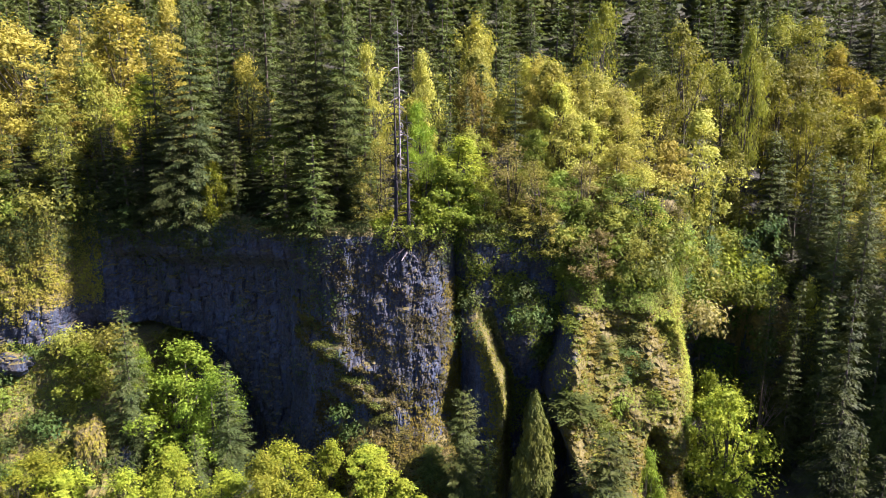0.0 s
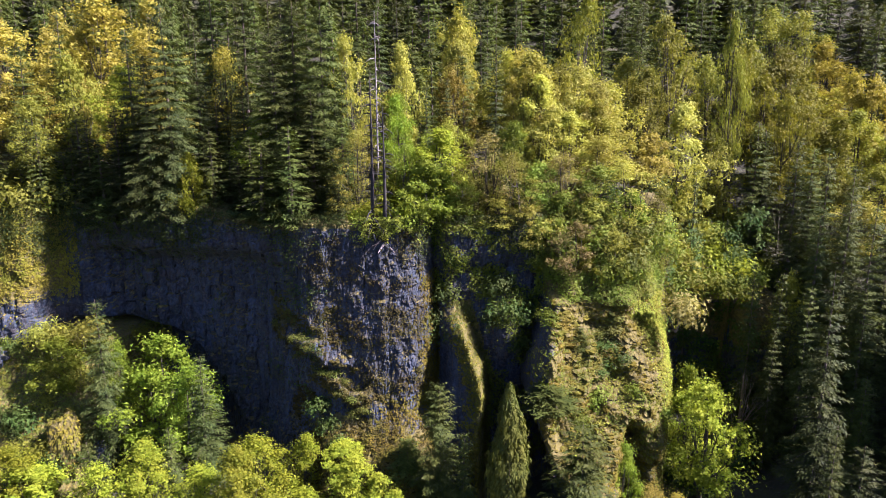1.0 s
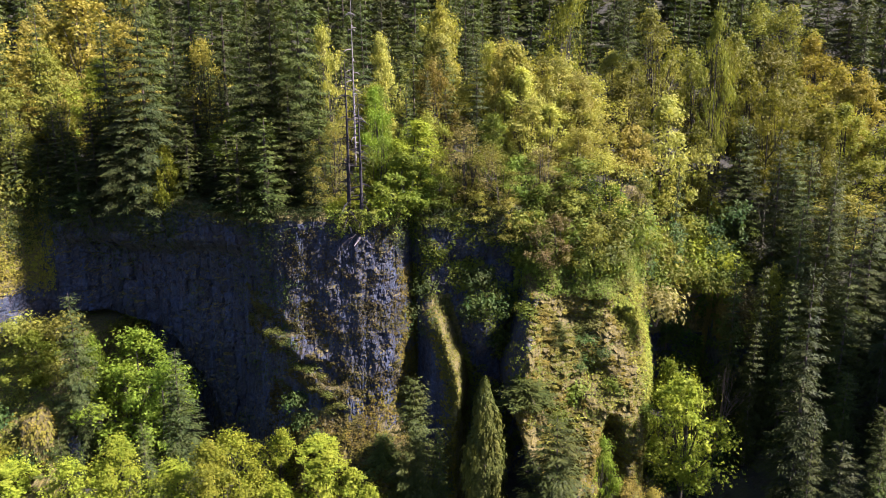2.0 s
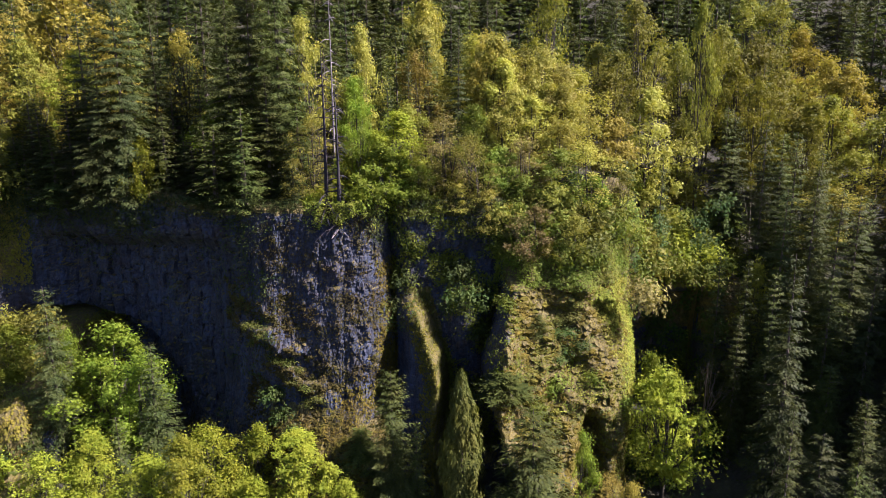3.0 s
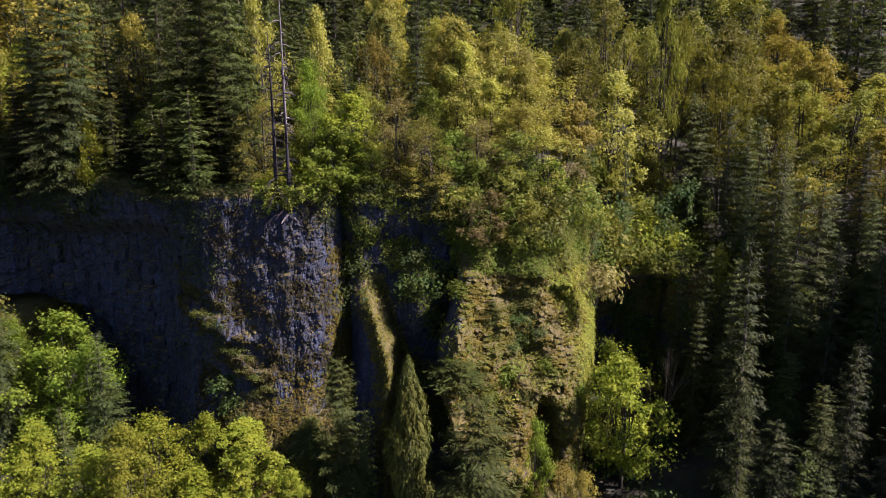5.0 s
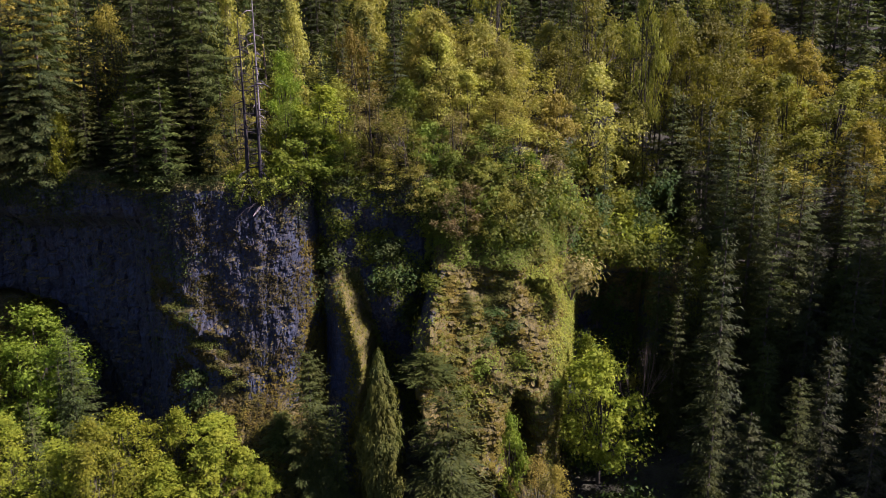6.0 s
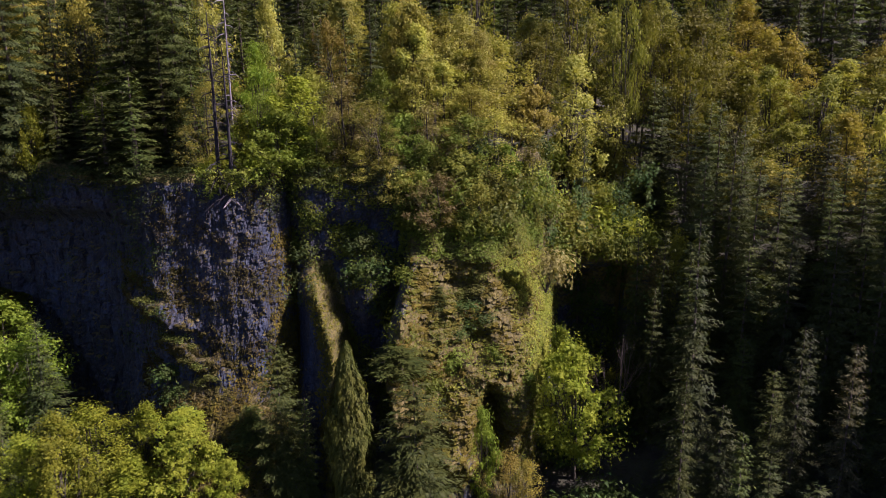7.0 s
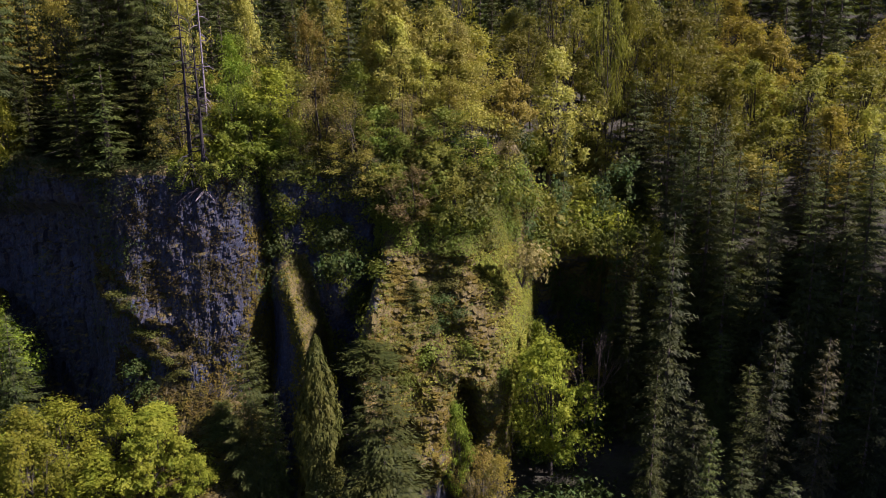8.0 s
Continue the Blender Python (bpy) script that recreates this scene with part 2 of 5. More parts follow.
def face(x, z):
    x, z = np.asarray(x, float), np.asarray(z, float)
    wob = 1.6 * fbm(x * 0.16, z * 0.12, 11, 3)
    y = np.interp(x, WALL_X, WALL_Y) + (z - 30) * 0.07 + 1.8 * fbm(x * 0.12, z * 0.08, 5, 3)
    # the wall stands back under the rim
    y += 3.2 * between(-44, -19, 3.5, x) * (1 - step(35.5, 38.5, z + wob))
    # buttress at the far left
    y -= 4.2 * (1 - step(-52.0, -47.2, x + wob * 0.5)) * (1 + 0.04 * (34 - z))
    # round pillar below the dead trees
    xb = x + wob * 0.4 - (40 - z) * 0.03
    near = np.clip((xb + 4.6) / 6.0, 0, 1)
    bulge = np.where(xb < -4.6, np.interp(-xb - 4.6, (0, 2, 9, 16, 24), (1, 0.95, 0.66, 0.25, 0)), np.sqrt(np.clip(1 - near ** 2.4, 0, 1)))
    y -= bulge * np.interp(z, (5, 18, 30, 42), (9.0, 7.2, 5.6, 4.0))
    # a mossy step runs down across the wall to the foot of the pillar
    y -= 1.0 * np.exp(-((z + wob - 29.6 + 0.81 * (x + 17)) / 2.7) ** 2) * between(-18, -5, 1.5, x) * step(0.35, 0.62, vnoise(x * 0.55 + z * 0.2, z * 0.7, 14))
    y -= 0.95 * np.clip(19.5 - z + 2 * wob, 0, 10) * between(-12.0, 3.0, 1.8, x)
    # fin
    right = np.interp(z, (8, 16, 23, 31), (7.4, 7.3, 7.6, 4.9))
    fin = np.clip((x + wob * 0.4 - 1.2) / np.maximum(right - 1.6, 1.0), 0, 1) ** 1.3 * (1 - step(right - 0.5, right + 0.7, x + wob * 0.5 + 0.8 * fbm(x * 0.5, z * 0.8, 47, 2)))
    y -= fin * (1 - step(29.2, 32.0, z + wob)) * np.interp(z, (5, 16, 23, 31), (9.5, 8.5, 7.4, 3.8))
    # mossy knob with two feet
    left, far = knob_sides(z)
    v = np.clip((x + wob * 0.5 - left) / (far - left), 0, 1) * 2 - 1
    body = np.clip(1 - np.abs(v) ** np.where(v < 0, 26, 2.3), 0, 1) ** np.where(v < 0, 0.6, 0.8) * (1.0 - 0.10 * v)
    top = 33.2 + 0.5 * np.sin((x - 14) * 0.55) + 1.6 * fbm(x * 0.35, x * 0, 42, 3)
    knob = np.clip(6.6 + (33 - z) * 0.60, 0, 15.5) * (1 + 0.30 * fbm(x * 0.2, z * 0.2, 43, 3))
    # a green gully between two shoulders that swell over their feet
    knob -= 1.1 * np.exp(-((x - 20.6 - (32 - z) * 0.30 - 2 * wob) / 1.7) ** 2) * step(17, 24, z)
    knob += 2.2 * np.exp(-((x - 27.6) / 2.8) ** 2 - ((z - 23.0) / 4.5) ** 2) + 1.5 * np.exp(-((x - 16.8) / 2.6) ** 2 - ((z - 26) / 4.0) ** 2)
    knob += 1.6 * np.exp(-((x - 20.9) / 1.5) ** 2 - ((z - 19.2) / 2.2) ** 2) + 1.6 * np.exp(-((x - 28.0) / 1.2) ** 2 - ((z - 17.8) / 1.6) ** 2)
    knob += 5.0 * fbm(x * 0.30, z * 0.36, 48, 3) + 1.6 * fbm(x * 0.9, z * 1.2, 49, 2)
    knob *= body * (1 - step(top - 0.5, top + 0.9, z))
    xh = x + 4.5 * fbm(x * 0.25, z * 0.3, 41, 4) - (z - 16) * 0.18
    hollow = between(23.3, 26.0, 1.3, xh) * (1 - step(17.5, 22.0, z + 3 * fbm(x * 0.5, z * 0.4, 40, 3) + 0.3 * (xh - 24.6) ** 2))
    # a bank and a low crest run from the knob up to the wood
    crest = 4.2 * between(25.8, 29.0, 1.6, x + wob * 0.8) * np.clip(1 - (z - 33) / 7.0, 0, 1) * step(31, 33.5, z)
    bank = 5.4 * between(15.6, 29.0, 1.3, x + wob) * np.clip(1 - (z - 34.0) / 8.0, 0, 1.12) * step(28.0, 30.0, z) * (1 + 1.3 * fbm(x * 0.25, z * 0.3, 44, 3))
    crest = np.maximum(crest, bank)
    y -= np.maximum(np.maximum(knob - hollow * 6.0, 0), crest)
    # earth lip over the ivy recess
    y -= 2.6 * between(2.5, 15.5, 1.5, x) + 1.4 * between(1.5, 16, 1.5, x) * step(35.5, 39, z + wob)
    # a fern-grown bulge in the recess
    y -= 3.6 * np.exp(-((x - 10.6) / 2.3) ** 2 - ((z - 29) / 4.5) ** 2)
    # the hollow behind the lower left trees, under an arch
    arch = 27.3 - 0.0055 * np.clip(x + 43, 0, 99) ** 2.62
    cave = between(-47, -25.2, 2.0, x + wob) * (1 - step(arch - 0.9, arch + 0.5, z + wob * 1.2))
    y += 3.8 * cave
    # the head of the ravine is undercut, a hollow added to keep it dark
    y += 4.5 * between(33.5, 44, 1.5, x) * (1 - step(26.0, 30.0, z + wob + 7 * fbm(x * 0.35, z * 0.2, 29, 3)))
    # ledge under the buttress, running down to the left
    ledge = 92.3 - (26.0 - z) * 0.78 + 1.5 * fbm(x * 0.25, z * 0.2, 31, 3)
    y = y + (np.minimum(y, ledge) - y) * (1 - step(-41.5, -37.0, x)) * (1 - step(25.3, 26.5, z))
    # scree at the foot
    y -= np.clip(12 - z, 0, 20) * 0.9
    return y


def on_knob(x, z):
    left, far = knob_sides(z)
    return between(left - 0.2, far + 0.6, 0.5, x) * step(9, 12, z) * (1 - step(33.0, 34.5, z))


def blocks(x, z, w, h, seed, depth, tilt):
    """Broken rock faces in upright stacks: each block has its own depth and turn."""
    k = np.floor(x / w)
    hh = h * (0.6 + 0.9 * lattice(k, k * 0, seed))
    q = (z + 9 * lattice(k, k * 0, seed + 1)) / hh
    r = np.floor(q)
    u, v = x / w - k - 0.5, q - r - 0.5
    joint = np.maximum(step(0.36, 0.5, np.abs(u)), 0.6 * step(0.40, 0.5, np.abs(v)))
    return -depth * lattice(k, r, seed + 2) + tilt * (u * (lattice(k, r, seed + 3) - 0.5) + v * (lattice(k, r, seed + 4) - 0.5)) + 0.5 * depth * joint


def tussocks(x, z, w, h, seed):
    """Overlapping moss tussocks that hang over the ones below."""
    r = np.floor(z / h + 0.9 * fbm(x * 0.5, z * 0.3, seed, 2))
    zz = z / h + 0.9 * fbm(x * 0.5, z * 0.3, seed, 2) - r
    xx = x / w + lattice(r, r * 0, seed + 1)
    k = np.floor(xx)
    u = (xx - k - 0.5) * 2
    size = 0.45 + 0.75 * lattice(k, r, seed + 2)
    return -size * np.sqrt(np.clip(1 - u * u * 0.9, 0, 1)) * (1 - zz) ** 0.8


def columns(x, z):
    """The relief of the rock: broken columns on bare faces, tussocks on the knob."""
    knob = on_knob(x, z)
    xw, zw = x + 1.2 * fbm(x * 0.5, z * 0.6, 51, 3), z + 1.2 * fbm(x * 0.6, z * 0.3, 52, 3)
    crisp = 0.35 + 0.65 * vnoise(x * 0.16, z * 0.13, 58)
    bare = blocks(xw, zw, 0.36, 0.46, 61, 0.22, 0.4) * crisp + blocks(xw * 0.8 + 0.3, zw, 1.3, 2.2, 65, 0.20, 0.4) * (1 + 1.6 * (1 - step(-18, -13, x))) + 0.4 * fbm(x * 2.0, z * 1.4, 82, 3)
    warp = 1.3 * fbm(x * 0.5, z * 0.5, 53, 3)
    soft = 0.62 * tussocks(x + 1.6 * warp, z + 1.5 * warp + 0.3 * x, 1.15, 0.62, 67) + 0.50 * tussocks(x * 1.1 - warp, z * 0.9, 0.75, 0.5, 167)
    bare = bare * (1 - 0.45 * between(-54, -46, 1.0, x))
    return bare * (1 - knob) + soft * knob - 1.5 * fbm(x * 0.30, z * 0.2, 71, 4) + 0.4 * fbm(x * 1.5, z * 1.1, 81, 3)


def plateau(x, y):
    dip = 10.5 * step(30.5, 36, x) * (1 - step(101, 128, y))
    return np.interp(y, (0, 90, 150, 180, 320, 700, 5000), (41, 41.6, 50, 66, 160, 330, 420)) - dip + 2.2 * fbm(np.asarray(x) * 0.05, np.asarray(y) * 0.05, 91, 3)


def slope_right(x, y):
    return np.interp(y, (0, 45, 65, 85, 95, 100, 120, 150, 180, 320, 700, 5000), (0, 1, 6, 13, 21, 26, 37, 50, 66, 160, 330, 420)) + np.clip(np.asarray(x) - 60, 0, 60) * 0.08


def valley(x, y):
    return np.interp(y, (-5000, 40, 60, 84, 100), (-6, 0, 2, 9, 12)) + 1.5 * fbm(np.asarray(x) * 0.07, np.asarray(y) * 0.07, 95, 3)


def sheet(x, y):
    """Height of the ground sheet; behind the cliff face it lifts to the wood above."""
    x, y = np.asarray(x, float), np.asarray(y, float)
    edge = np.minimum(np.max([face(x, 0 * x + q) for q in (39.0, 33.0, 27.0, 22.0, 17.0)], axis=0), 106)
    up = step(edge + 1.2, edge + 3.6, y)
    cliff = valley(x, y) * (1 - up) + plateau(x, y) * up
    # an unseen wooded ridge, added on the right to shade slope and ravine
    shade_spur = 80 * np.exp(-((x - 102) / 14) ** 2) * step(-40, 30, y) * (0.80 + 0.20 * step(58, 76, y)) * (1 - step(78, 98, y))
    right = step(41.0, 51.0, x - 2 * fbm(y * 0.1, y * 0 + 3.3, 97, 2))
    return cliff * (1 - right) + np.maximum(slope_right(x, y), shade_spur) * right


ZS = np.arange(41.5, 6, -0.5)


def standing(x, y):
    """Height at which a thing at x, y stands: ground sheet or a ledge of the cliff."""
    low = float(sheet(x, y))
    if x > 38 or y > 100:
        return low
    over = ZS[face(x + 0 * ZS, ZS) <= y - 0.3]
    return max(low, float(over[0])) if len(over) else low


# ---- mesh tools ----
def mesh_of(name, verts, faces, smooth=False):
    me = bpy.data.meshes.new(name)
    verts = np.asarray(verts, np.float32)
    if isinstance(faces, np.ndarray):
        n, k = faces.shape
        me.vertices.add(len(verts))
        me.vertices.foreach_set("co", verts.ravel())
        me.loops.add(n * k)
        me.loops.foreach_set("vertex_index", faces.astype(np.int32).ravel())
        me.polygons.add(n)
        me.polygons.foreach_set("loop_start", np.arange(0, n * k, k, dtype=np.int32))
        me.update(calc_edges=True)
    else:
        me.from_pydata([tuple(v) for v in verts.tolist()], [], faces)
    me.polygons.foreach_set("use_smooth", np.full(len(me.polygons), smooth))
    me.update()
    return me


def part(name, me, mat, parent=None, label=""):
    ob = new(name, me)
    if not me.materials:
        me.materials.append(mat)
    if parent:
        ob.parent = parent
    return tagged(ob, label)


def grid_faces(nu, nv):
    i = np.arange(nu - 1)[:, None] * nv + np.arange(nv - 1)[None, :]
    return np.stack([i, i + nv, i + nv + 1, i + 1], -1).reshape(-1, 4)


def sprays(c, n, size, rng, long=1.5, droop=None):
    """One pointed three-cornered leaf or needle spray at each centre c with normal n."""
    m = len(c)
    n = n / np.maximum(np.linalg.norm(n, axis=1, keepdims=True), 1e-6)
    a = rng.normal(size=(m, 3)) if droop is None else droop + 0.30 * rng.normal(size=(m, 3))
    a -= n * np.sum(a * n, axis=1, keepdims=True)
    a /= np.maximum(np.linalg.norm(a, axis=1, keepdims=True), 1e-6)
    b = np.cross(n, a)
    s = size * rng.uniform(0.65, 1.4, (m, 1))
    w = s / long
    v = np.stack([c - a * s * 0.4 - b * w * 0.5, c - a * s * 0.4 + b * w * 0.5, c + a * s * 0.6], 1)
    return v.reshape(-1, 3), np.arange(3 * m).reshape(-1, 3)


def tube(path, radii, sides=6):
    """A tapered round limb along a path."""
    path = np.asarray(path, float)
    verts, faces = [], []
    for i, (p, r) in enumerate(zip(path, radii)):
        d = path[min(i + 1, len(path) - 1)] - path[max(i - 1, 0)]
        d = d / (np.linalg.norm(d) + 1e-9)
        a = np.cross(d, (0.31, 0.95, 0.1) if abs(d[1]) < 0.9 else (1, 0, 0))
        a /= np.linalg.norm(a)
        b = np.cross(d, a)
        for k in range(sides):
            t = 2 * math.pi * k / sides
            verts.append(p + r * (math.cos(t) * a + math.sin(t) * b))
    for i in range(len(path) - 1):
        for k in range(sides):
            q = (k + 1) % sides
            faces.append((i * sides + k, i * sides + q, (i + 1) * sides + q, (i + 1) * sides + k))
    return np.array(verts), faces


def joined(pieces):
    verts, faces, at = [], [], 0
    for v, f in pieces:
        verts.append(v)
        faces += [tuple(int(i) + at for i in q) for q in f]
        at += len(v)
    return np.concatenate(verts), faces


# ---- ground and cliff ----
def spread_axis(lo, hi, fine, near, far):
    mid = np.arange(lo, hi, fine)
    out = np.geomspace(1, far - near, 22)
    return np.concatenate([lo - out[::-1], mid, hi + out])


gx, gy = spread_axis(-90, 120, 1.3, 100, 3200), spread_axis(35, 180, 1.3, 100, 3200)
X, Y = np.meshgrid(gx, gy, indexing="ij")
Z = sheet(X, Y) + 0.5 * fbm(X * 0.4, Y * 0.4, 99, 3)
ground = part("ground", mesh_of("ground", np.stack([X, Y, Z], -1).reshape(-1, 3), grid_faces(len(gx), len(gy)), True), SOIL)
tagged(ground, "brown and green forest floor of the wooded slope", "ground", kind="structure")

cx = np.concatenate([np.arange(-88, -57, 0.5), np.arange(-57, -16, 0.19), np.arange(-16, 2.4, 0.115), np.arange(2.4, 33, 0.17), np.arange(33, 51, 0.3)])
back = face(cx, 0 * cx + 39.0) + 4.5
rim = np.where(cx < 43, plateau(cx, back), sheet(cx, back)) + 0.1 + 3.4 * fbm(cx * 0.22, cx * 0, 17, 4)
rows_v = np.linspace(0, 1, 215) ** 0.8

CX = np.repeat(cx[:, None], len(rows_v) + 24, 1)
CZ, CY = np.zeros_like(CX), np.zeros_like(CX)
CZ[:, :215] = 3 + (rim[:, None] - 3) * rows_v[None, :]
CY[:, :215] = face(CX[:, :215], CZ[:, :215]) + columns(CX[:, :215], CZ[:, :215])
for k in range(24):
    CY[:, 215 + k] = CY[:, 214] + 0.45 * (k + 1)
    CZ[:, 215 + k] = rim + 0.5 * math.sin(min(k, 8) * 0.2) - max(k - 17, 0) * 0.5 + 0.3 * fbm(cx * 1.3, cx * 0 + k * 0.5, 19, 2)
cliff = part("cliff", mesh_of("cliff", np.stack([CX, CY, CZ], -1).reshape(-1, 3), grid_faces(len(cx), CX.shape[1])), ROCK)
# moss lies on the knob, the buttress, the ledge and the foot of the pillar
cliff.data.materials.append(ROCK_MOSSY)
fx, fz = CX[:-1, :-1], CZ[:-1, :-1]
blur = 2.5 * fbm(fx * 0.5, fz * 0.5, 23, 4)
mossy = (on_knob(fx + blur - 1.0, fz) > 0.5) | ((fx < -48.0 + 2.4 * blur) & (fz > 29.5 + 2 * blur)) | ((fx < -37 + blur) & (fz < 25.5)) | ((fx > -13) & (fx < 2) & (fz < 19 + 1.5 * blur)) | (fz > 41.0 + blur) | ((fx > 26 + 0.5 * blur) & (fx < 33) & (fz > 14)) | (np.arange(CX.shape[1] - 1)[None, :] > 209)
fin_right = np.interp(fz, (8, 16, 23, 31), (7.4, 7.3, 7.6, 4.9))
shaggy = (on_knob(fx + blur - 1.0, fz) > 0.5) & (fz > 15 + blur) | (np.abs(fx - fin_right - 0.2) < 1.2 + 0.4 * blur) & (fz < 32) | (fx > 31 + 0.5 * blur) & (fz > 22) | (fx < -48.0 + 2.4 * blur) & (fz > 30.5 + 2 * blur) | (fx > 15) & (fx < 31) & (fz > 33) | ((fx < -37 + blur) & (fz < 25.5)) | (np.arange(CX.shape[1] - 1)[None, :] > 209)
mossy = np.where(shaggy, 2, mossy.astype(np.int32))
cliff.data.materials.append(ROCK_SHAGGY)
cliff.data.polygons.foreach_set("material_index", mossy.ravel().astype(np.int32))
tagged(cliff, "tall blue-grey columnar basalt cliff with mossy ledges", "cliff", kind="structure")


# ---- plants: meshes of each kind, made once ----
def fir_meshes(seed, h=20.0, r=3.4, whorls=30, per=7, lush=1.0):
    """A fir: straight tapered trunk, drooping flat boughs in tiers with side sprays."""
    rng = np.random.default_rng(seed)
    bend = rng.normal(0, 0.10, 2)
    trunk = tube([(bend[0] * t * t * 2, bend[1] * t * t * 2, h * t * 0.985) for t in np.linspace(0, 1, 9)], np.linspace(0.30, 0.02, 9), 6)
    cs, ns, ds, ss = [], [], [], []
    twigs = []
    total = whorls * per
    for i in range(total):
        tier = math.floor((i + rng.random()) / per) / whorls
        t = 0.07 + 0.92 * tier ** 0.90 + rng.normal(0, 0.005)
        if t > 0.995:
            continue
        reach = r * ((1 - t) ** 0.56 * min(1.0, 0.78 + t * 1.2) * 1.03 + 0.03)
        a = i * 2.39996 + rng.normal(0, 0.3)
        L = reach * rng.uniform(0.62, 1.15)
        d = np.array([math.cos(a), math.sin(a), 0])
        side = np.array([-d[1], d[0], 0])
        rise = np.interp(t, (0, 0.6, 1), (-0.14, 0.06, 0.8)) + rng.normal(0, 0.06)
        c0 = np.array([bend[0] * t * t * 2, bend[1] * t * t * 2, h * t])
        steps = max(3, int(L / 0.27 * lush ** 0.5))
        for q in range(1, steps + 1):
            f = (q - 0.15) / steps
            p = c0 + d * L * f + np.array([0, 0, L * (rise * f - 0.30 * f * f + 0.16 * f ** 3)])
            half = (0.16 + 0.30 * L) * (1.06 - f) ** 0.7 * min(1, 0.35 + 2 * f)
            lat = max(1, int(half / 0.24 * lush ** 0.5 + 0.5))
            for s in (-1, 1):
                for w in range(lat):
                    e = (w + 0.55) / lat * half
                    cs.append(p + side * s * e + d * e * 0.35 + np.array([0, 0, -0.22 * e]) + rng.normal(0, 0.07, 3))
                    ns.append(d * 0.45 + np.array([0, 0, 1.0]) + rng.normal(0, 0.30, 3))
                    ds.append(side * s * 0.65 + d * 0.9 + np.array([0, 0, -0.5]))
                    ss.append(0.45 / lush ** 0.5)
        if i % 9 == 0 and L > 1.0:
            twigs.append(tube([c0, c0 + d * L * 0.5 + np.array([0, 0, L * (rise * 0.5 - 0.09)]), c0 + d * L * 0.9 + np.array([0, 0, L * (rise * 0.9 - 0.22)])], (0.045, 0.03, 0.012), 3))
    v, f = sprays(np.array(cs), np.array(ns), np.array(ss)[:, None], rng, 2.4, np.array(ds))
    return {"trunk": mesh_of("fir_trunk", *joined([trunk] + twigs), True), "crown": mesh_of("fir_crown", v, f)}


def cedar_meshes(seed, h=16.0, r=1.9):
    rng = np.random.default_rng(seed)
    trunk = tube([(0, 0, h * t) for t in np.linspace(0, 0.97, 6)], np.linspace(0.24, 0.03, 6), 6)
    m = 17000
    t = rng.beta(1.1, 1.25, m)
    a = rng.uniform(0, 6.283, m)
    rad = r * np.clip(np.minimum(1, (1 - t) * 2.3) ** 0.6 * (0.86 + 0.14 * t), 0.03, 1) * (0.50 + 0.55 * vnoise(a * 2.2, t * 9, seed) + 0.4 * vnoise(a * 6, t * 30, seed + 3)) * rng.uniform(0.78, 1.08, m)
    c = np.stack([rad * np.cos(a), rad * np.sin(a), 0.4 + t * (h - 0.4)], 1)
    n = np.stack([np.cos(a), np.sin(a), 0 * a + 0.35], 1) + rng.normal(0, 0.35, (m, 3))
    d = np.stack([0.4 * np.cos(a), 0.4 * np.sin(a), 0 * a - 1.0], 1)
    v, f = sprays(c, n, 0.31, rng, 1.9, d)
    return {"trunk": mesh_of("cedar_trunk", *trunk, True), "crown": mesh_of("cedar_crown", v, f)}


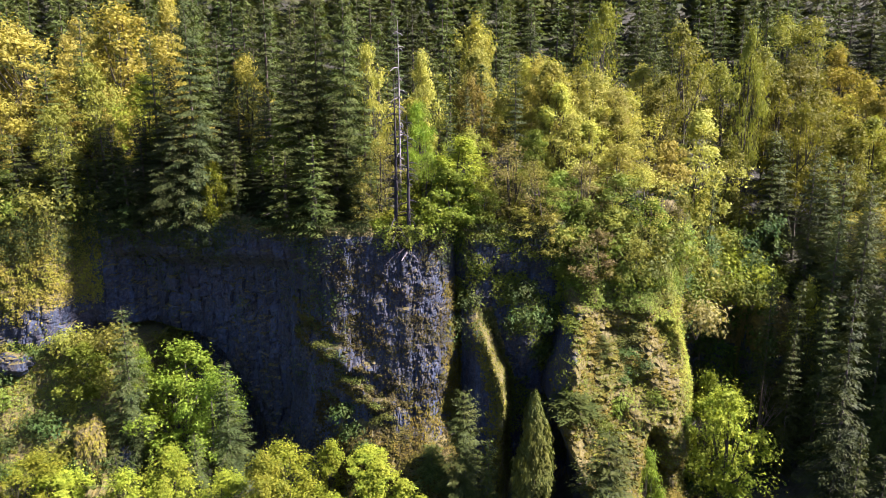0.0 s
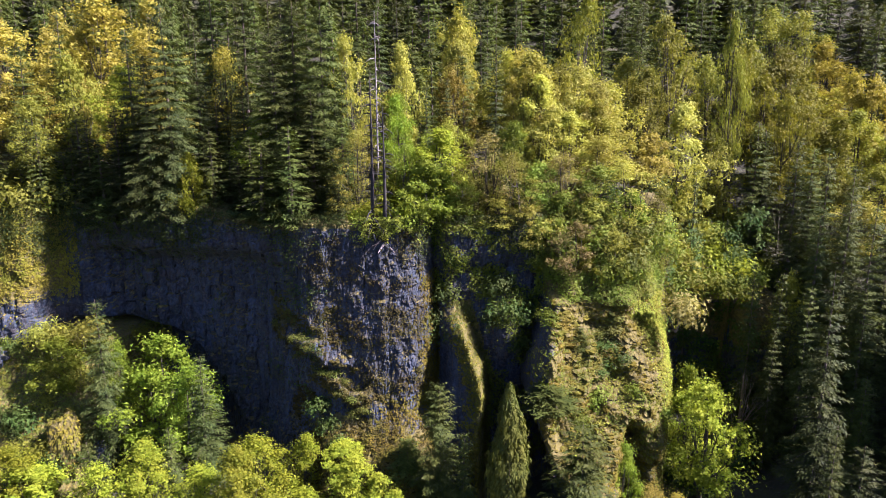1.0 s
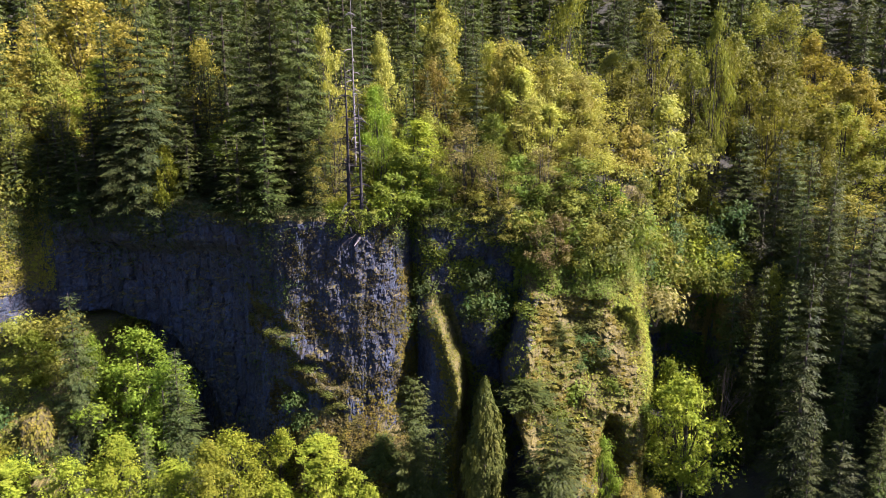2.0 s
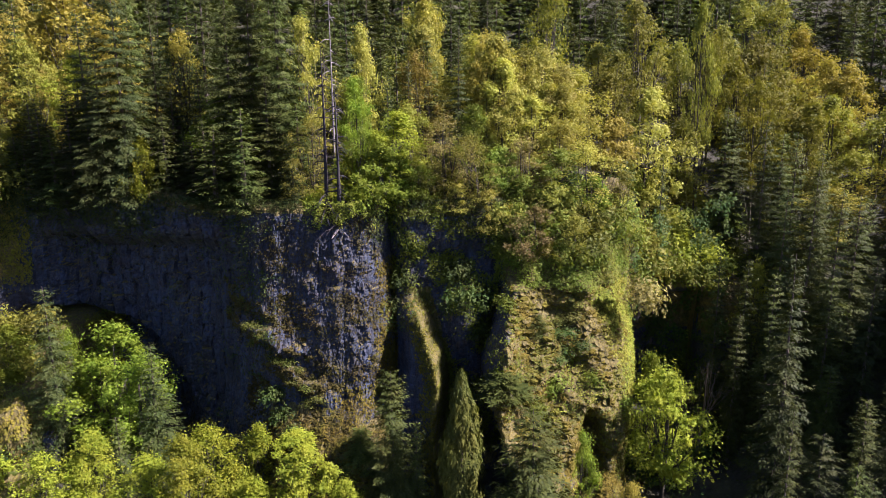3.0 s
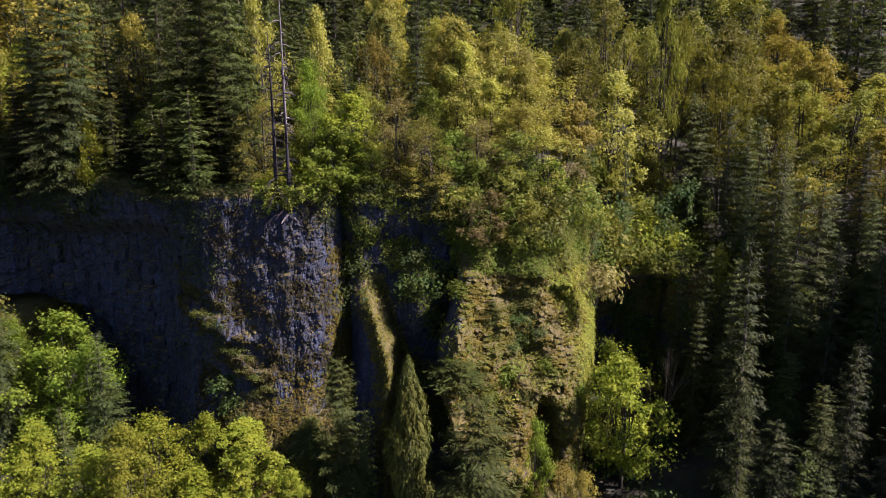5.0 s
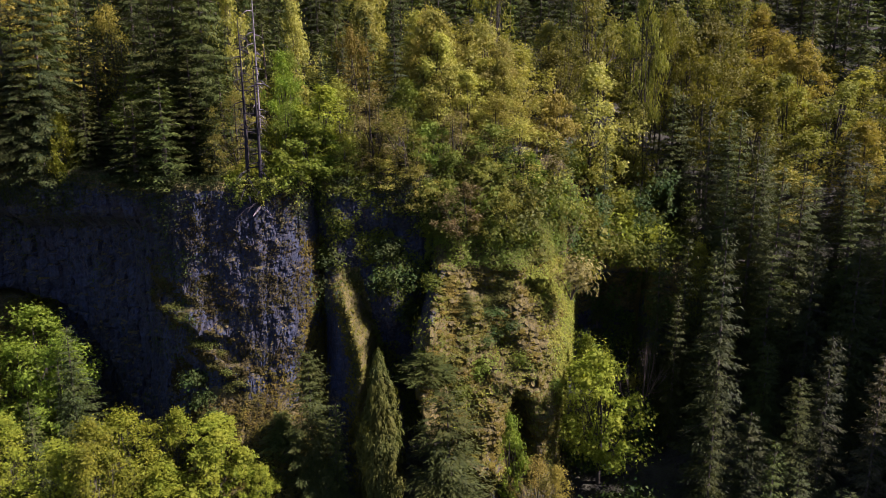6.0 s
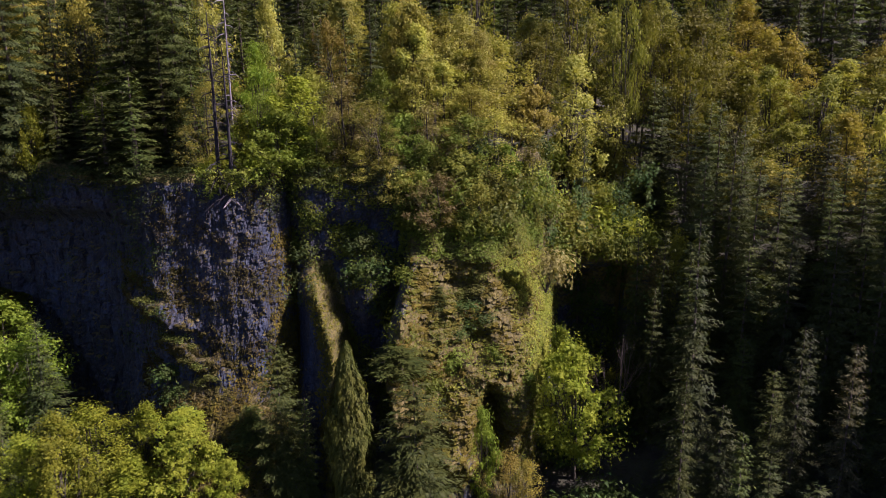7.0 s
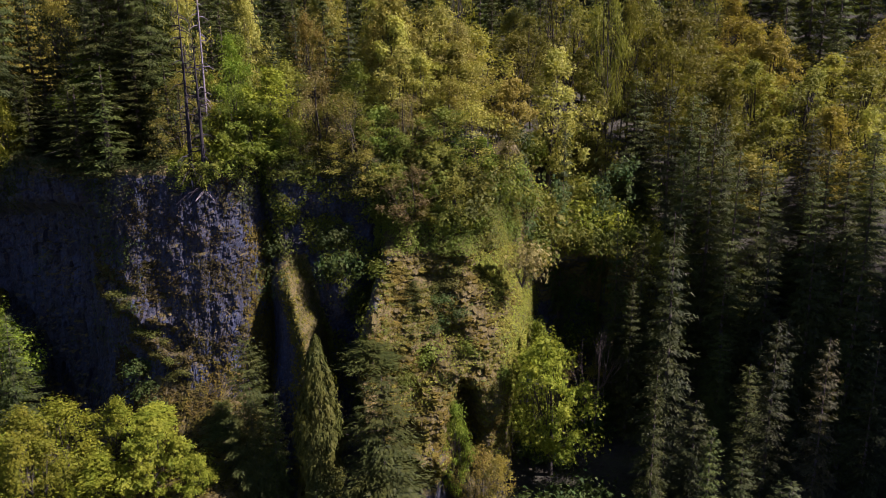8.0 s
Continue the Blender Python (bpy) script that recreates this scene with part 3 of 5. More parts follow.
def broadleaf_meshes(seed, h=16.0, r=4.0, clumps=64, leaves=3300, leaf=0.34, low=0.22, open_=0.0, sides=6, limbs=6):
    """A broadleaved tree: forked trunk, bent limbs that each carry clumps of small leaves, with gaps between."""
    rng = np.random.default_rng(seed)
    lean = rng.normal(0, 0.05, 2)
    spine = [np.array([lean[0] * h * t + 0.25 * math.sin(t * 5 + seed), lean[1] * h * t + 0.25 * math.cos(t * 4 + seed), h * t]) for t in np.linspace(0, 0.84, 9)]
    out = {"trunk": mesh_of("tree_trunk", *tube(spine, np.linspace(0.26, 0.035, 9) * h / 16, sides), True)}
    # clump centres fill a rounded, uneven crown
    cen = []
    lobes = rng.uniform(0, 6.283, 4)
    while len(cen) < clumps:
        t, a, q = rng.random(), rng.uniform(0, 6.283), rng.random() ** 0.45
        prof = math.sin(min(1.0, (t * 0.93 + 0.09)) ** 0.85 * math.pi) ** 0.62
        lump = 1 + 0.30 * math.sin(a * 2 + lobes[0] + t * 4) + 0.16 * math.sin(a * 3 + lobes[1] - t * 7) + 0.20 * math.sin(t * 14 + lobes[2] + a)
        rad = r * prof * lump * q
        cen.append((rad * math.cos(a) + lean[0] * h * t, rad * math.sin(a) + lean[1] * h * t, h * (low + (0.94 - low) * t) - 0.35))
    cen = np.array(cen)
    # limbs reach from the trunk to groups of clumps
    order = np.argsort(np.arctan2(cen[:, 1], cen[:, 0]))
    groups = np.array_split(order, limbs)
    for g in groups:
        tip = cen[g].mean(0)
        start = spine[int(rng.integers(2, 6))]
        if start[2] > tip[2] - 0.6:
            start = spine[1] if spine[1][2] < tip[2] else spine[0]
        elbow = start * 0.45 + tip * 0.55 + np.array([0, 0, -0.04 * h])
        rr = 0.085 * h / 16
        pieces = [tube([start, elbow, tip], (rr * 1.2, rr, rr * 0.55), 5)]
        for k in g[::2]:
            mid = elbow * 0.35 + cen[k] * 0.65 + np.array([0, 0, -0.25])
            pieces.append(tube([elbow, mid, cen[k]], (rr * 0.55, rr * 0.36, rr * 0.14), 3))
            if open_ > 0:
                for _ in range(int(5 * open_)):
                    e = cen[k] + rng.normal(0, 0.6, 3) + np.array([0, 0, 0.35])
                    pieces.append(tube([mid, e], (rr * 0.22, rr * 0.08), 3))
        out.setdefault("limbs", []).append(mesh_of("tree_limb", *joined(pieces)))
    # leaves, thicker on the outer and upper side of each clump
    k = rng.integers(0, clumps, leaves)
    size = (0.40 + 0.75 * rng.random(clumps)) * r * 0.215
    off = rng.normal(size=(leaves, 3)) * np.array([0.72, 0.72, 0.68])
    off[:, 2] = np.where(rng.random(leaves) < 0.5, np.abs(off[:, 2]), off[:, 2])
    c = cen[k] + off * size[k][:, None]
    n = off * 0.35 + np.array([0.15, -0.15, 0.6]) + rng.normal(0, 0.5, (leaves, 3))
    v, f = sprays(c, n, leaf, rng, 1.1)
    out["crown"] = mesh_of("tree_crown", v, f)
    return out


def shrub_meshes(seed, h=2.2, r=1.5, leaves=760, leaf=0.29):
    rng = np.random.default_rng(seed)
    stems, tips = [], []
    for i in range(9):
        a, q = rng.uniform(0, 6.283), rng.uniform(0.2, 0.95)
        tip = np.array([r * q * math.cos(a), r * q * math.sin(a), h * rng.uniform(0.5, 0.95) * (1.1 - 0.45 * q)])
        stems.append(tube([(0, 0, -0.2), tip * 0.5 + np.array([0, 0, 0.2]), tip], (0.05, 0.035, 0.012), 4))
        tips.append(tip)
    tips = np.array(tips)
    k = rng.integers(0, 9, leaves)
    off = rng.normal(size=(leaves, 3)) * np.array([0.36, 0.36, 0.27]) * r
    c = tips[k] + off
    c[:, 2] = np.abs(c[:, 2])
    v, f = sprays(c, off + np.array([0, 0, 0.5]) + rng.normal(0, 0.4, (leaves, 3)), leaf, rng, 1.4)
    return {"stem": mesh_of("shrub_stems", *joined(stems)), "crown": mesh_of("shrub_crown", v, f)}


def snag_meshes(seed, h, r0, stubs=46):
    """A dead fir: bare trunk with short broken side branches, longer and drooping near the ground."""
    rng = np.random.default_rng(seed)
    path = [np.array([0.12 * math.sin(t * 3 + seed), 0.1 * math.cos(t * 2.6 + seed), h * t]) for t in np.linspace(0, 1, 12)]
    out = {"trunk": mesh_of("snag_trunk", *tube(path, np.linspace(r0, 0.03, 12), 7), True), "limbs": []}
    roots = [tube([(0, 0, 0.5), (0.6 * math.cos(a), 0.6 * math.sin(a), 0.1), (1.3 * math.cos(a), 1.3 * math.sin(a), -0.5)], (r0 * 0.8, r0 * 0.5, 0.05), 5) for a in (0.3, 1.9, 3.4, 5.1)]
    out["roots"] = mesh_of("snag_roots", *joined(roots))
    for i in range(stubs):
        t = 0.03 + 0.94 * rng.random()
        a = rng.uniform(0, 6.283)
        L = rng.uniform(0.6, 1.9) * (1.6 if t < 0.2 else 1.0) * (1.1 - 0.45 * t)
        p = np.array([0, 0, h * t])
        d = np.array([math.cos(a), math.sin(a), rng.uniform(-0.35, 0.15)])
        out["limbs"].append(mesh_of("snag_limb", *tube([p, p + d * L * 0.55, p + d * L + np.array([0, 0, -0.25 * L])], (0.07, 0.05, 0.018), 4)))
    return out


KEPT = {}


def plant(kind, name, meshes, leaf_mat, wood_mat, m, label, category, group=""):
    """Puts up one plant at the pose m; later ones of the kind share its meshes."""
    if kind in KEPT:
        root = copy_thing(KEPT[kind], m)
        root.matrix_basis = m
    else:
        root = new(name)
        made = meshes()
        for key, me in made.items():
            for one in me if isinstance(me, list) else [me]:
                p = part({"limbs": "limb"}.get(key, key), one, leaf_mat if key == "crown" else wood_mat, root)
                p.material_slots[0].link = "OBJECT"
        root.matrix_basis = m
        KEPT[kind] = root
    for ob in root.children:
        ob.material_slots[0].material = leaf_mat if ob.name.startswith("crown") else wood_mat
    return tagged(root, label, category, group)


def stood(x, y, z, sx, sz, turn, tilt=0.0):
    return pose(x, y, z, tilt, 0, turn) @ Matrix.Diagonal((sx, sx, sz, 1))


RNG = random.Random(7)


def settled(x, y, top):
    """A tree of the upper wood stands back from the rim, never in the air before it."""
    if top > 43.5 and x < 34:
        while standing(x, y) < (31 if x > 14 else 38) and y < 104:
            y += 0.4
    return x, y, standing(x, y) - 0.3


def fir(x, y, top, wide, mat=None, label="tall dark green fir with drooping boughs", group="firs", far=False):
    x, y, base = settled(x, y, top)
    h = max(top - base, 3.0)
    k = RNG.randrange(4)
    small = h < 13
    kind = f"fir{'s' if small else 'f' if far else ''}{k}"
    make = lambda: fir_meshes(20 + k, 22.0, 3.7, 22, 7, 0.34) if far else fir_meshes(20 + k, 22.0, 3.7, 24, 8, 1.3)
    if small:
        make = lambda: fir_meshes(40 + k, 11.0, 2.5, 18, 8, 1.4)
    h0, r0 = (11.0, 2.5) if small else (22.0, 3.7)
    if wide > 8.9 and not small and not far:
        kind, h0, r0 = f"firw{k % 2}", 22.0, 5.6
        make = lambda: fir_meshes(60 + k % 2, 22.0, 5.6, 25, 9, 1.2)
    return plant(kind, "fir_tree", make, mat or FIR, BARK, stood(x, y, base, 1.06 * wide / 2 / r0, h / h0, RNG.uniform(0, 360)), label, "tree", group)


STYLE = {
    "full": dict(clumps=80, leaves=9600, leaf=0.29, low=0.20),
    "airy": dict(clumps=60, leaves=4600, leaf=0.29, open_=0.2, low=0.36),
    "bare": dict(clumps=80, leaves=6400, leaf=0.22, open_=0.3, low=0.12),
    "thin": dict(clumps=70, leaves=3000, leaf=0.44, low=0.16),
    "dead": dict(clumps=60, leaves=50, leaf=0.15, open_=1.0, low=0.2),
}


def broadleaf(x, y, top, wide, mat, label, style="full", name="broadleaf_tree", group="broadleaved trees", wood=None, low=None):
    x, y, base = settled(x, y, top)
    h = max(top - base, 2.5)
    k = RNG.randrange(5)
    size = 0 if h < 9.5 else 1
    h0, r0 = ((8.0, 3.0), (16.0, 4.0))[size]
    opts = dict(STYLE[style])
    if size == 0:
        opts["clumps"], opts["leaves"] = 60, int(opts["leaves"] * 0.75)
    kind = f"{style}{size}{k}"
    seed = 100 + 10 * k + size + len(style)
    return plant(kind, name, lambda: broadleaf_meshes(seed, h0, r0, **opts), mat, wood or BARK_MOSSY,
                 stood(x, y, base, 1.06 * wide / 2 / r0, h / h0, RNG.uniform(0, 360)), label, "tree", group)


def shrub(x, y, s, mat, label="low leafy green shrub", z=None, tall=1.0):
    k = RNG.randrange(4)
    z = standing(x, y) if z is None else z
    return plant(f"shrub{k}", "shrub", lambda: shrub_meshes(200 + k), mat, BARK, stood(x, y, z - 0.15, s, s * tall, RNG.uniform(0, 360)), label, "shrub", "shrubs")


# ---- trees that stand out, with the height of their tops and the width of their crowns ----
FIRS_RIM = [
    (-31.8, 95, 70.3, 10.4), (-39.0, 94, 55.5, 6.4), (-52.4, 110, 69.3, 6.5), (-43.1, 94, 54.1, 6.1),
    (-47.0, 93.5, 49.9, 4.3), (-56.3, 97, 53.2, 6.6), (-29.6, 108, 75.3, 8.2), (-30.9, 104, 67.5, 6.1),
    (-25.0, 107, 74.4, 8.5), (-20.4, 102, 70.9, 8.2), (-16.5, 98, 73.2, 9.2), (-12.5, 96, 72.3, 10.1),
    (-10.3, 98, 61.4, 6.2), (-36.3, 97, 58.6, 6.6), (-53.8, 99, 52.7, 6.0), (-59.9, 97, 59.3, 7.3),
    (-65.4, 98, 65.7, 8.0), (-29.7, 112, 59.2, 7.6), (-27.5, 100, 56.4, 7.5), (-23.7, 100, 58.2, 6.8),
    (-28.6, 97, 51.0, 5.2), (-24.9, 96, 50.0, 4.4), (-34.6, 94.6, 62.0, 9.6), (-18.6, 96, 65.7, 9.0),
    (-13.6, 93.5, 58.0, 8.2), (-21.5, 93.5, 52.0, 7.0), (-41.5, 96, 50.5, 7.0), (-9.6, 92.5, 54.0, 6.8),
    (-37.8, 95.5, 49.0, 6.0), (-16.8, 92.6, 49.5, 6.0),
    (-37.6, 98, 65.5, 8.0), (-33.6, 101, 72.0, 9.0), (-45.5, 99, 54.0, 7.4), (-55.0, 104, 63.0, 7.0), (-50.0, 97, 52.5, 6.4),
]
FIRS_MID = [
    (10.1, 104, 63.9, 5.1), (0.5, 103, 58.1, 3.9), (3.2, 104, 59.3, 3.6), (38.0, 103, 48.5, 5.2),
    (35.1, 138, 70.9, 7.1), (39.6, 142, 73.2, 7.3), (9.5, 135, 74.0, 7.9), (-8.0, 130, 73.0, 6.7),
    (15.8, 138, 72.8, 7.1), (-5.5, 140, 75.9, 8.2), (53.4, 150, 73.9, 8.8), (79.9, 150, 77.1, 8.7),
    (43.2, 103, 40.0, 4.8), (-10.0, 90, 47.1, 4.2),
]
FIRS_RIGHT = [
    (48.5, 108, 53.2, 7.3), (51.3, 101, 51.8, 6.9), (54.6, 99, 50.4, 6.8), (56.5, 96, 48.5, 6.6),
    (45.1, 76.8, 39.5, 8.0), (40.3, 65, 28.1, 4.4), (42.7, 58, 25.9, 4.8), (51.3, 67, 31.4, 6.4),
    (54.3, 64, 30.9, 5.7), (49.7, 107.8, 47.4, 5.4), (55.0, 104, 46.1, 6.7), (57.7, 98, 44.7, 7.0),
    (59.8, 92, 43.2, 7.3), (68.9, 100, 47.3, 7.8), (71.1, 94, 43.6, 7.4), (53.5, 85, 34.6, 7.5),
    (57.3, 83, 37.4, 7.2), (60.7, 80, 37.4, 7.5), (63.2, 76, 36.5, 7.2), (59.8, 66, 29.6, 6.4),
    (51.5, 72, 25.2, 6.0), (77.1, 90, 44.5, 8.4), (66.3, 70, 33.5, 7.2), (55.2, 105.3, 49.8, 8.4), (52.9, 90, 47.1, 7.6),
    (50.0, 91, 44.0, 7.2), (55.5, 89, 44.5, 7.0), (45.5, 90, 35.5, 6.0), (43.4, 93, 36.0, 5.4), (47.6, 87, 34.5, 6.0), (43.6, 86.5, 29.5, 5.0),
    (50.2, 109, 52.0, 8.0),
]
FIRS_LOW = [
    (-39.0, 85.5, 33.6, 7.9), (-26.5, 83.5, 26.8, 7.2), (2.5, 75, 27.1, 9.0), (16.7, 66.5, 26.5, 13.9),
    (14.6, 76.5, 24.7, 7.6), (-29.0, 79, 19.8, 4.6), (-37.9, 78, 18.5, 4.6), (-1.2, 77, 19.1, 5.8),
    (18.6, 82, 18.1, 3.8), (4.9, 74, 21.7, 4.5), (10.4, 66, 15.9, 5.1),
]
GOLD = [
    (-65.3, 122, 69.8, 13.4), (-50.1, 123, 73.6, 13.9), (-70.6, 118, 62.6, 9.7), (-56.1, 126, 68.2, 8.4),
    (-61.4, 128, 70.6, 8.5), (-46.1, 128, 74.6, 8.4), (5.6, 106, 61.2, 5.2), (30.8, 101, 52.2, 6.2),
    (13.8, 112, 64.5, 6.6), (73.6, 127, 61.0, 8.5), (74.2, 140, 66.6, 9.3), (75.1, 128, 60.2, 7.2),
    (75.8, 108, 48.4, 8.5), (93.2, 130, 62.0, 10.0),
]
YELLOW = [
    (-42.6, 107, 61.6, 7.6), (-50.0, 108, 63.5, 6.8), (-51.6, 98.5, 57.1, 6.3), (-8.6, 98, 65.8, 5.8),
    (-2.2, 103, 64.3, 5.3), (-28.2, 108, 64.6, 6.0), (16.1, 108, 63.3, 8.0), (20.8, 107, 62.2, 8.4),
    (26.5, 110, 59.2, 7.8), (12.8, 114, 64.2, 6.8), (5.8, 118, 65.8, 7.0), (16.3, 100, 56.4, 6.0),
    (21.2, 102, 57.0, 6.1), (34.6, 127, 63.3, 7.1), (3.2, 122, 70.9, 7.2), (37.1, 108, 56.5, 9.0),
    (42.9, 111, 52.2, 6.8), (63.2, 128, 65.1, 9.5), (58.4, 119, 56.5, 8.1), (62.9, 116, 54.0, 8.8),
    (69.9, 120, 54.7, 8.2), (17.3, 106, 62.6, 7.4), (23.4, 104, 59.8, 7.2), (25.6, 102, 57.0, 6.4), (14.6, 104, 60.4, 6.6),
    (19.3, 99, 55.2, 7.0), (22.8, 97.5, 52.4, 6.0),
]
OLIVE = [
    (39.8, 123, 69.9, 8.1), (23.8, 118, 72.6, 6.9), (49.5, 121, 64.0, 5.0), (67.7, 150, 73.4, 9.9),
    (56.3, 130, 66.6, 7.7), (47.4, 126, 63.7, 7.5), (75.5, 150, 72.9, 9.9), (35.7, 121, 61.8, 6.3),
    (54.8, 121, 60.9, 8.1), (51.3, 124, 64.9, 6.9), (42.9, 130, 63.9, 8.2), (63.6, 126, 59.2, 8.9),
    (63.9, 114, 53.0, 8.9), (76.3, 118, 53.9, 8.4), (58.3, 120, 57.2, 6.8), (82.7, 116, 53.8, 9.9), (45.6, 111, 69.5, 4.2),
    (54.3, 112, 58.4, 7.6), (47.8, 92, 35.0, 5.4),
]
LIME = [
    (0.75, 92, 53.6, 7.6), (-3.2, 100, 57.7, 4.7), (-29.0, 91.4, 50.2, 3.6), (-33.8, 87, 28.3, 10.2),
    (-29.8, 86, 25.6, 7.4), (-37.9, 88.5, 28.2, 3.6), (-45.3, 88, 27.7, 6.1), (-17.9, 78, 20.3, 7.5),
    (-13.8, 79, 18.9, 4.8), (-8.5, 78.5, 18.4, 5.4), (-31.6, 77, 19.2, 6.5), (-45.3, 77, 15.8, 7.8),
    (-23.7, 74, 17.9, 6.9), (34.2, 81, 26.7, 8.3), (31.7, 83, 26.3, 4.8), (23.5, 76.2, 20.2, 3.5),
    (-49.5, 77, 18.3, 6.5), (-18.8, 72, 21.0, 7.1), (-13.3, 72, 16.2, 8.3), (-6.7, 73, 19.2, 6.1),
    (-2.5, 72, 16.1, 3.3), (-20.7, 96.5, 55.4, 6.6), (-35.1, 75, 18.0, 6.3), (-8.1, 91.5, 53.6, 5.9),
    (-3.2, 92, 49.3, 4.6), (-9.7, 90.5, 47.8, 4.5),
]
BROWN = [
    (8.3, 90.5, 53.7, 7.2), (12.5, 90.5, 50.9, 6.2), (21.6, 92, 49.0, 7.8), (25.6, 90, 49.9, 8.3),
    (17.5, 93, 50.7, 7.1), (29.6, 92, 46.9, 5.0), (-2.7, 91, 51.8, 4.9), (13.6, 87, 44.2, 4.7),
    (18.8, 87, 42.8, 6.1), (23.5, 86.5, 41.5, 5.4), (5.2, 88, 47.4, 4.8), (9.9, 87, 44.8, 4.7),
    (21.0, 99, 48.9, 6.8), (25.8, 72, 16.7, 4.9), (26.5, 70, 17.0, 4.9),
]

FRESH = [
    (4.2, 94, 54.5, 5.6), (11.0, 95, 54.0, 5.6), (14.8, 93, 49.0, 5.6), (6.8, 90, 47.5, 5.0),
    (17.5, 90.5, 45.5, 5.4), (3.0, 90.5, 48.0, 4.6), (21.5, 91, 45.0, 5.4), (26.6, 91.5, 45.5, 4.6),
]

for i, row in enumerate(FIRS_RIM):
    # these firs carry their neighbours' shade in a darker needle colour
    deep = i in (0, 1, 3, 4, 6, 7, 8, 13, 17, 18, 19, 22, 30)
    fir(*row, mat=FIR_DARK_SHADED if deep else FIR, label="dark blue-green fir in the shade of its neighbours" if deep else "tall dark green fir with drooping boughs")
for i, x in enumerate((-46.2, -42.6, -39.4, -36.0, -26.4, -23.0, -19.6, -16.0)):
    fir(x, float(face(x, 40.0)) + 1.0 + 0.8 * (i % 3), 49.5 + 1.7 * (i * 7 % 5) * 0.6, 6.0 + 0.5 * (i % 4), FIR_DARK_SHADED if i % 2 and x < -20 else FIR, "low fir with boughs hanging over the rim")
for row in FIRS_MID:
    fir(*row, mat=FIR_DARK_SHADED, label="slim blue-green fir among broadleaved trees")
for i, row in enumerate(FIRS_RIGHT):
    # every third one gets the darker needles in place of the slope's shade
    fir(*row, mat=FIR_RUST if i == 8 else FIR_DARK_SHADED if i % 3 == 1 else FIR, label="fir with yellowed needles at the ravine" if i == 8 else "dark fir on the shaded slope")
for i, row in enumerate(FIRS_LOW):
    fir(*row, mat=FIR_DARK_SHADED if i in (0, 1) else FIR, label="fir standing below the cliff")
for row in GOLD:
    broadleaf(*row, LEAF_GOLD, "broadleaved tree with golden brown spring leaves", "full")
for row in YELLOW:
    if row[0] < -45:
        broadleaf(*row, LEAF_OLIVE, "tree with olive-yellow leaves among firs", "full")
    elif -30 < row[0] < -20:
        broadleaf(*row, LEAF_GOLD, "half-bare tree with golden leaves among dark firs", "airy")
    elif row[0] < -20:
        broadleaf(*row, LEAF_LIME, "tree with bright yellow-green leaves among firs", "full")
    elif row[0] > 40:
        broadleaf(*row, LEAF_OLIVE, "maple with olive-yellow young leaves", "full")
    elif row[0] < -7:
        broadleaf(*row, LEAF_YELLOW, "maple with pale yellow-green young leaves", "airy")
    else:
        broadleaf(*row, LEAF_YELLOW, "maple with pale yellow-green young leaves", "full")
for i, row in enumerate(FRESH):
    broadleaf(*row, LEAF_GREEN if i % 3 else LEAF_OLIVE, "tree with fresh green leaves near the rim" if i % 3 else "tree with small olive leaves near the rim", "full")
for row in OLIVE:
    broadleaf(*row, LEAF_OLIVE, "tall tree with thin olive-yellow leaves", "airy")
for i, row in enumerate(LIME):
    green = i in (1, 3, 4, 5, 6, 14, 15, 21)
    if i in (23, 25):
        broadleaf(*row, LEAF_YELLOW, "small pale yellow-green tree behind the dead firs", "bare")
        continue
    broadleaf(*row, LEAF_MAPLE if green else LEAF_LIME, "bright green maple in full sun" if green else "lime-yellow broadleaved tree in full sun", "full")
for i, row in enumerate(BROWN):
    mat, lab = ((LEAF_BROWN, "half-bare tree with brown buds and twigs"), (LEAF_OLIVE, "tree with small olive leaves near the rim"), (LEAF_GREEN, "tree with small fresh green leaves near the rim"), (LEAF_YELLOW, "tree with pale yellow-green young leaves near the rim"))[i % 4]
    if row[2] < 20:
        mat, lab = LEAF_GOLD, "low tree with yellow leaves below the knob"
    broadleaf(*row, mat, lab, "bare")
broadleaf(-2.8, 96.5, 57.8, 4.4, LEAF_MAPLE, "bright green maple in full sun", "full")
broadleaf(1.0, 87.6, 49.6, 6.4, LEAF_MAPLE, "bright green maple in full sun", "full")
broadleaf(39.8, 87.0, 25.6, 6.0, LEAF_BROWN, "small bare grey tree in the dark ravine", "dead", wood=BARK)

cedar = plant("cedar", "cedar_tree", lambda: cedar_meshes(9), CEDAR_TREE, BARK, stood(9.8, 72.2, standing(9.8, 72.2), 1.15, (28.0 - standing(9.8, 72.2)) / 16, 20),
              "narrow dense yellow-green cedar below the cliff", "tree")

for i, (x, y, top, r0) in enumerate(((-5.7, 86.9, 60.0, 0.27), (-4.2, 86.5, 56.0, 0.28), (-5.5, 93.0, 67.0, 0.17))):
    b = standing(x, y) - 0.2
    dead = plant(f"snag{i}", "dead_tree", lambda: snag_meshes(i, top - b, r0), BARK_DEAD, BARK_DEAD if i == 2 else BARK_CHAR, stood(x, y, b, 1, 1, 40 * i), "bare dead fir trunk with short broken branches", "tree", "dead firs")
    for ob in dead.children:
        if ob.name.startswith("roots"):
            ob.material_slots[0].material = BARK_DEAD

# ---- the wood behind, filled between the named trees ----
TAKEN = [(r[0], r[1]) for l in (FIRS_RIM, FIRS_MID, FIRS_RIGHT, FIRS_LOW, GOLD, YELLOW, OLIVE, LIME, BROWN, FRESH) for r in l]


def free(x, y, gap):
    return all((x - a) ** 2 + (y - b) ** 2 > gap * gap for a, b in TAKEN)


